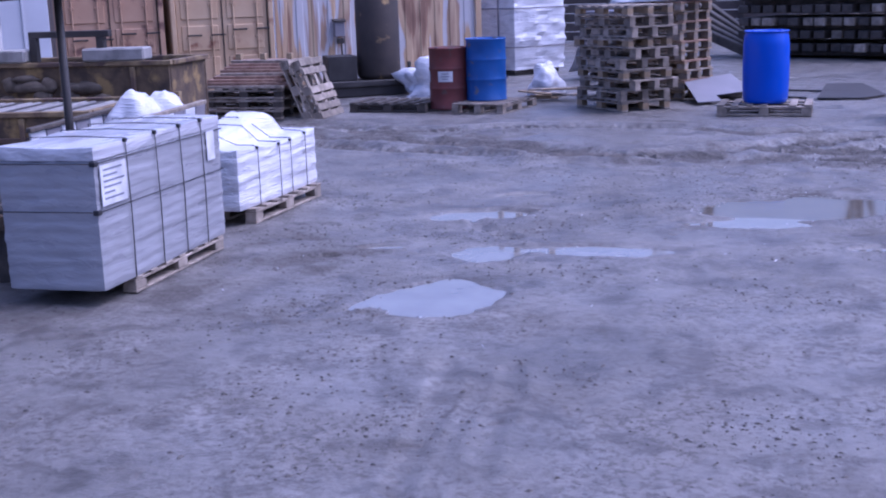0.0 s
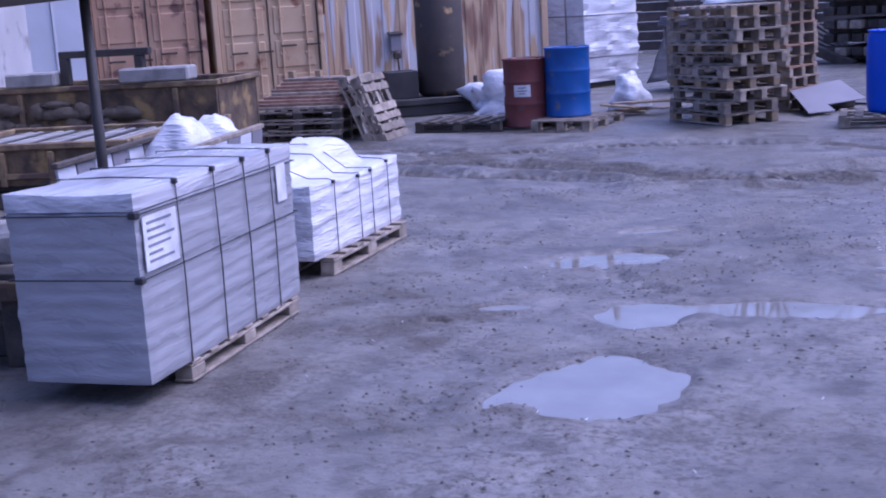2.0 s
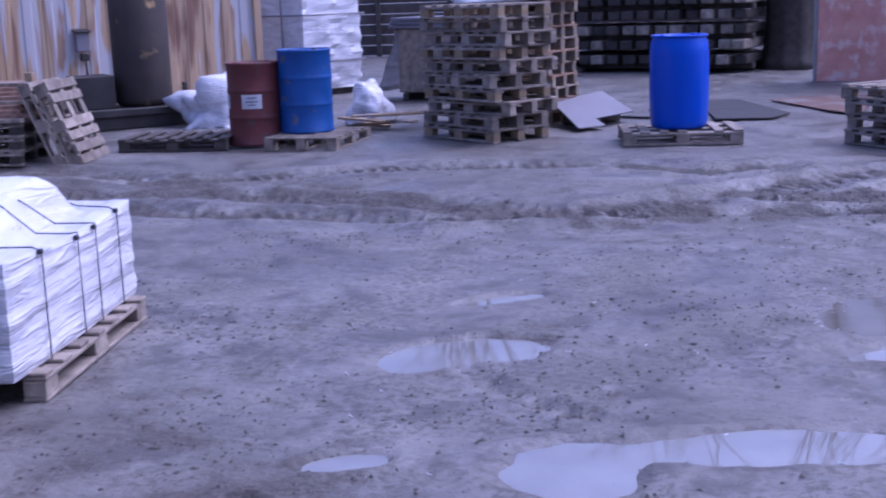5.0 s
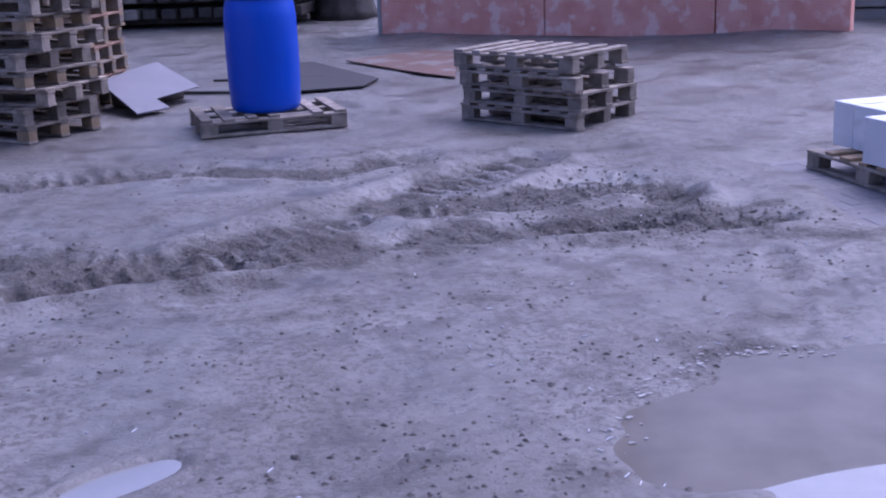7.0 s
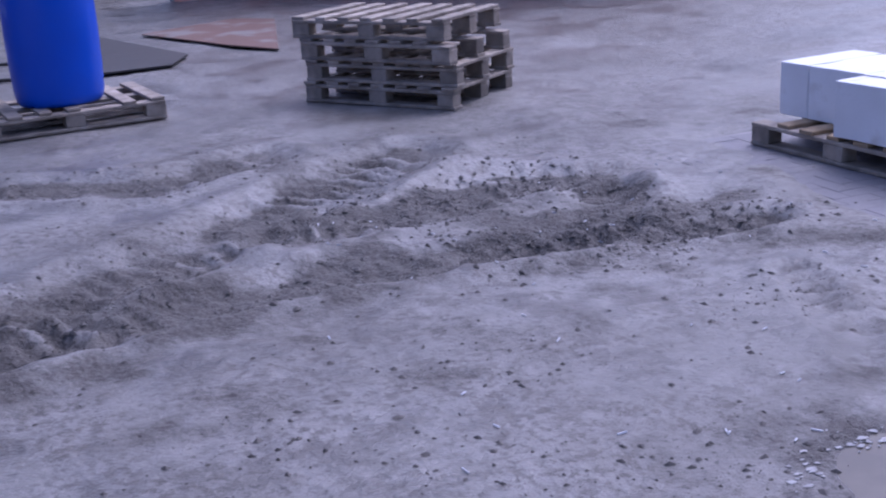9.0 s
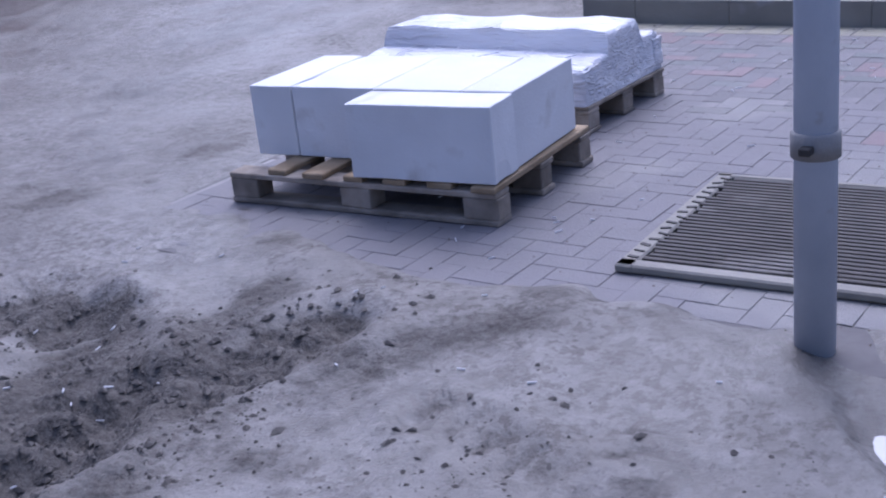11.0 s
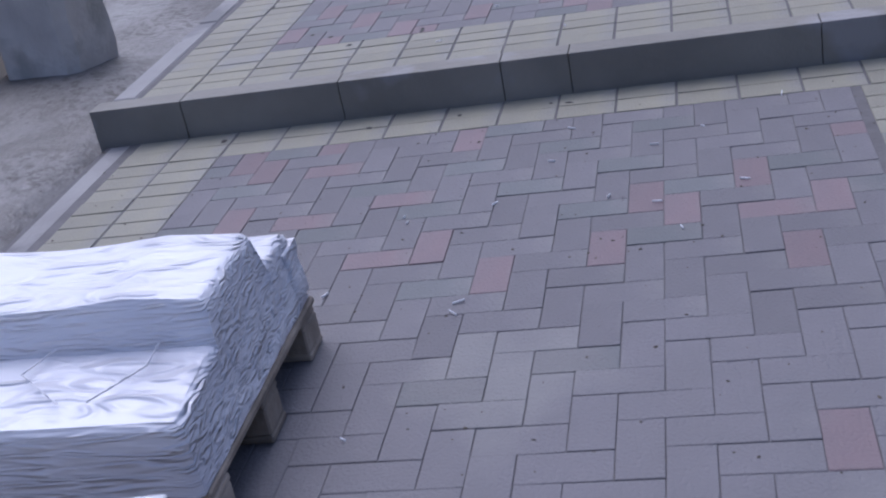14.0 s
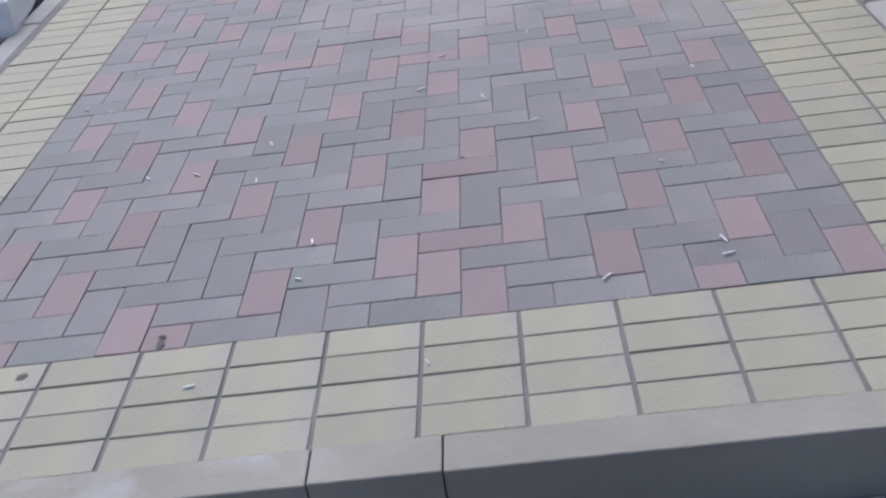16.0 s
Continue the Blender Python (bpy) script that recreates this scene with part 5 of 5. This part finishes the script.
# ---- clods, chips and litter ----
def scatter(name, count, seed, place, size, mat, label, category, flat=0.55):
    r = random.Random(seed)
    verts, faces = [], []
    base = [(1, 0, 0), (0.3, 0.95, 0), (-0.8, 0.6, 0), (-0.8, -0.6, 0), (0.3, -0.95, 0), (0.1, 0.05, 1), (0, 0, -0.6)]
    spots = np.array([place(r) for _ in range(count)])
    heights = ground_height(spots[:, 0], spots[:, 1])[0]
    for (x, y), z in zip(spots.tolist(), heights.tolist()):
        if x >= PAVE_WEST - 0.3 and y <= 12.2:
            z = max(z, TOP if x > STEP else 0.0)
        s, a = size(r), r.uniform(0, 6.28)
        lx, ly = s * r.uniform(0.7, 1.5), s * r.uniform(0.5, 1.0)
        o = len(verts)
        for bx, by, bz in base:
            bx, by = bx * lx * r.uniform(0.7, 1.2), by * ly * r.uniform(0.7, 1.2)
            verts.append((x + bx * math.cos(a) - by * math.sin(a), y + bx * math.sin(a) + by * math.cos(a), z + bz * s * flat + 0.1 * s))
        for k in range(5):
            faces.append((o + k, o + (k + 1) % 5, o + 5))
            faces.append((o + (k + 1) % 5, o + k, o + 6))
    me = bpy.data.meshes.new(name)
    me.from_pydata(verts, [], faces)
    me.materials.append(mat)
    return tagged(new(name, me), label, category, kind="stuff")


def in_yard(r):
    if r.random() < 0.35:
        return r.uniform(-2.5, 4.2), r.uniform(1.5, 13.5)
    k = r.randrange(70)
    q = random.Random(k)
    return min(q.uniform(-1.5, 4.1) + r.gauss(0, 0.22), 4.25), q.uniform(2.2, 10.4) + r.gauss(0, 0.16)


def in_ruts(r):
    pts, width, deep = TRACKS[r.randrange(6)]
    k = r.randrange(len(pts) - 1)
    t = r.random()
    return pts[k][0] * (1 - t) + pts[k + 1][0] * t + r.gauss(0, 0.2), pts[k][1] * (1 - t) + pts[k + 1][1] * t + r.gauss(0, 0.2)


scatter("mud_clods", 9000, 1, in_yard, lambda r: 0.003 + 0.013 * r.random() ** 3, MUD_DARK, "small dark clods of mud strewn over the yard", "mud")
scatter("mud_clods", 5500, 2, in_ruts, lambda r: 0.004 + 0.016 * r.random() ** 3, MUD_DARK, "churned dark clods of mud along the ruts", "mud")
scatter("grit", 700, 3, lambda r: (r.uniform(4.7, 8.4), r.uniform(9, 12.6)), lambda r: 0.002 + 0.004 * r.random(), MUD_DRY, "fine grit lying on the paving", "grit")


def chips(count, seed, place, label):
    r = random.Random(seed)
    verts, faces = [], []
    for _ in range(count):
        x, y = place(r)
        z = float(ground_height(np.array([x]), np.array([y]))[0][0]) if x < PAVE_WEST else (TOP if x > STEP else 0.001)
        a, L, w = r.uniform(0, 6.28), r.uniform(0.006, 0.016), 0.0018
        o = len(verts)
        for u, v, h in ((-L, -w, 0.001), (L, -w, 0.004), (L, w, 0.004), (-L, w, 0.001), (-L, -w, 0.005), (L, -w, 0.008), (L, w, 0.008), (-L, w, 0.005)):
            verts.append((x + u * math.cos(a) - v * math.sin(a), y + u * math.sin(a) + v * math.cos(a), z + h))
        faces += [tuple(o + k for k in f) for f in ((3, 2, 1, 0), (4, 5, 6, 7), (0, 1, 5, 4), (1, 2, 6, 5), (2, 3, 7, 6), (3, 0, 4, 7))]
    me = bpy.data.meshes.new("white_chips")
    me.from_pydata(verts, [], faces)
    me.materials.append(PAPER)
    return tagged(new("white_chips", me), label, "litter", kind="stuff")


def crust(count, seed, label):
    """Thin ragged scraps of dried foam strung along the rim of the murky puddle."""
    r = random.Random(seed)
    verts, faces = [], []
    rim = [(2.5, 8.25), (2.66, 8.62), (2.93, 8.82), (3.18, 8.93), (3.36, 8.9), (3.6, 8.82)]
    for _ in range(count):
        k = r.randrange(len(rim) - 1)
        t = r.random()
        x, y = rim[k][0] * (1 - t) + rim[k + 1][0] * t + r.gauss(0, 0.035), rim[k][1] * (1 - t) + rim[k + 1][1] * t + r.gauss(0, 0.03)
        z = max(float(ground_height(np.array([x]), np.array([y]))[0][0]), -0.012) + 0.002
        size, n, turn = 0.004 + 0.016 * r.random() ** 2, 9, r.uniform(0, 6.28)
        o = len(verts)
        ring = [(size * r.uniform(0.45, 1.3), 2 * math.pi * j / n) for j in range(n)]
        for lift, f in ((0.0, 1.0), (0.0015, 0.85)):
            verts += [(x + f * q * math.cos(b), y + 0.6 * f * q * math.sin(b + 0.3 * math.sin(turn)), z + lift) for q, b in ring]
        faces.append(tuple(range(o + n, o + 2 * n)))
        faces += [(o + j, o + (j + 1) % n, o + n + (j + 1) % n, o + n + j) for j in range(n)]
    me = bpy.data.meshes.new("dried_foam")
    me.from_pydata(verts, [], faces)
    me.materials.append(FOAM)
    return tagged(new("dried_foam", me), label, "foam", kind="stuff")


crust(110, 31, "pale dried foam along the rim of a murky puddle")
chips(36, 15, lambda r: (3.08 + 0.62 * math.cos(3 + r.random() * 2) + r.uniform(-0.05, 0.05), 8.42 + 0.42 * math.sin(3 + r.random() * 2) + r.uniform(-0.06, 0.06)), "pale dried crust flakes at a puddle's edge")
chips(60, 5, lambda r: (r.uniform(2.2, 4.6), r.uniform(8.5, 12)), "thin white splinters lying on the mud")
chips(45, 6, lambda r: (r.uniform(4.9, 8.4), r.uniform(9.3, 11.2)), "thin white splinters lying on the paving")
chips(22, 7, lambda r: (r.uniform(8.8, 11.5), r.uniform(9.6, 11.6)), "thin white splinters lying on the terrace")
chips(40, 8, lambda r: (r.uniform(0.2, 3.5), r.uniform(4, 9)), "pale splinters and straws lying on the mud")
scatter("dead_leaves", 16, 9, lambda r: (r.uniform(8.45, 8.56) if r.random() < 0.5 else r.uniform(9, 11), r.uniform(10.2, 12.4)), lambda r: 0.008 + 0.012 * r.random(), MUD_DARK, "dark dead leaves along the kerb", "leaves", 0.3)

# ---- paving blocks ----


def paver_mesh(lx, ly, mat):
    bm = bmesh.new()
    gap = (0.0028, 0.0042) if mat is PAVE_YELLOW else (0.0009, 0.0009)
    x, y, c = lx / 2 - gap[0], ly / 2 - gap[1], 0.0014
    lo = [bm.verts.new((a * x, b * y, -0.03)) for a, b in ((-1, -1), (1, -1), (1, 1), (-1, 1))]
    mid = [bm.verts.new((a * x, b * y, -c)) for a, b in ((-1, -1), (1, -1), (1, 1), (-1, 1))]
    hi = [bm.verts.new((a * (x - c), b * (y - c), 0)) for a, b in ((-1, -1), (1, -1), (1, 1), (-1, 1))]
    for k in range(4):
        j = (k + 1) % 4
        bm.faces.new((lo[k], lo[j], mid[j], mid[k]))
        bm.faces.new((mid[k], mid[j], hi[j], hi[k]))
    bm.faces.new(hi)
    return mesh_of("paver", bm, mat)


PAVER = {}
REST = {}


def paver(x, y, lx, ly, z, mat, parent, near, rnd):
    z += rnd.uniform(-0.0014, 0.0014)
    turn = rnd.uniform(-0.6, 0.6)
    key = (round(lx, 3), round(ly, 3), mat.name)
    if key not in PAVER:
        PAVER[key] = paver_mesh(lx, ly, mat)
    m = pose(x, y, z, rnd.uniform(-0.3, 0.3), rnd.uniform(-0.3, 0.3), turn)
    if near and parent.get("count", 0) < 296:
        parent["count"] = parent.get("count", 0) + 1
        ob = new("paver", PAVER[key])
        ob.parent, ob.matrix_basis = parent, m
    else:
        REST.setdefault((parent.name, mat.name), (parent, mat, []))[2].append((m, PAVER[key]))


def colour(i, j, upright, rnd, x):
    if x < 7.5 and rnd.random() < 0.3 + 0.7 * (7.5 - x):
        return PAVE_GREY
    k = (i + 3 * j + (2 if upright else 0)) % 8
    if (k == 0 and rnd.random() < (0.85 if x > STEP else 0.32)) or rnd.random() < 0.05:
        return PAVE_RED
    if k in (3, 5) and rnd.random() < 0.75:
        return PAVE_GREEN
    return PAVE_GREY


def herringbone(x0, nx, y0, ny, z, parent, allowed, near, seed, UNIT=0.095):
    rnd = random.Random(seed)
    for i in range(-1, nx + 1):
        for j in range(-1, ny + 1):
            c = (i - j) % 4
            if c == 0:
                cells, upright = [(i, j), (i + 1, j)], False
            elif c == 3:
                cells, upright = [(i, j), (i, j + 1)], True
            else:
                continue
            cells = [p for p in cells if 0 <= p[0] < nx and 0 <= p[1] < ny and allowed(x0 + (p[0] + 0.5) * UNIT, y0 + (p[1] + 0.5) * UNIT)]
            if not cells:
                continue
            cx = x0 + (sum(p[0] for p in cells) / len(cells) + 0.5) * UNIT
            cy = y0 + (sum(p[1] for p in cells) / len(cells) + 0.5) * UNIT
            lx, ly = (UNIT, UNIT) if len(cells) == 1 else ((UNIT, 2 * UNIT) if upright else (2 * UNIT, UNIT))
            paver(cx, cy, lx, ly, z, colour(i, j, upright, rnd, cx), parent, near(cx, cy), rnd)


COL = 0.1954
YIN, YOUT = 11.652, 9.534
ROW = 0.098
rnd = random.Random(77)
# terrace: four yellow rows behind the kerb, two yellow columns each side, herringbone between
XH = STEP + 0.1 + 4 * ROW
for r_ in range(4):
    for c_ in range(15):
        paver(STEP + 0.1 + ROW * (r_ + 0.5), YIN + 2 * COL - COL * (c_ + 0.5), ROW, COL, TOP, PAVE_YELLOW, upper, c_ > 1, rnd)
for r_ in range(44):
    for c_ in range(4):
        yy = YIN + COL * (0.5 + c_) if c_ < 2 else YOUT - COL * (c_ - 1.5)
        paver(XH + ROW * (r_ + 0.5), yy, ROW, COL, TOP, PAVE_YELLOW, upper, r_ < 9, rnd)
herringbone(XH, 46, YOUT, 22, TOP, upper, lambda a, b: True, lambda a, b: a < 10.3, 5, (YIN - YOUT) / 22)


# apron: two yellow rows before the kerb, borders at the sides
def apron(a, b):
    return a > 4.6 + 0.3 * (value_noise(np.array([a]), np.array([b]), 0.7, 51)[0] + 0.5)


for r_ in range(2):
    for c_ in range(15):
        paver(STEP - 0.003 - 0.115 * (r_ + 0.5), YIN + 2 * COL - COL * (c_ + 0.5), 0.115, COL, 0, PAVE_YELLOW, lower, True, rnd)
XL = STEP - 0.003 - 0.23
for r_ in range(20):
    for c_ in range(2):
        paver(XL - ROW * (r_ + 0.5), YIN + COL * (0.5 + c_), ROW, COL, 0, PAVE_YELLOW, lower, r_ < 8, rnd)
        if r_ < 7:
            paver(XL - ROW * (r_ + 0.5), YOUT - COL * (0.5 + c_), ROW, COL, 0, PAVE_YELLOW, lower, r_ < 4, rnd)
herringbone(XL - 44 * 0.095, 44, YIN - 36 * 0.095, 36 + 5, 0, lower, lambda a, b: apron(a, b) and not (b < YOUT and b > YOUT - 2 * COL and a > XL - 7 * ROW) and not (b > YIN and a > XL - 20 * ROW), lambda a, b: a > 7.0 and b > 9.6, 6, 0.095)

for parent, mat, items in REST.values():
    verts, faces = [], []
    for m, me in items:
        o = len(verts)
        verts += [tuple(m @ v.co) for v in me.vertices]
        faces += [tuple(o + k for k in p.vertices) for p in me.polygons]
    me = bpy.data.meshes.new("paving_blocks")
    me.from_pydata(verts, [], faces)
    me.materials.append(mat)
    ob = new("paving_blocks", me)
    ob.parent = parent
    ob["kind"] = "stuff"
for p in (upper, lower):
    if "count" in p:
        del p["count"]
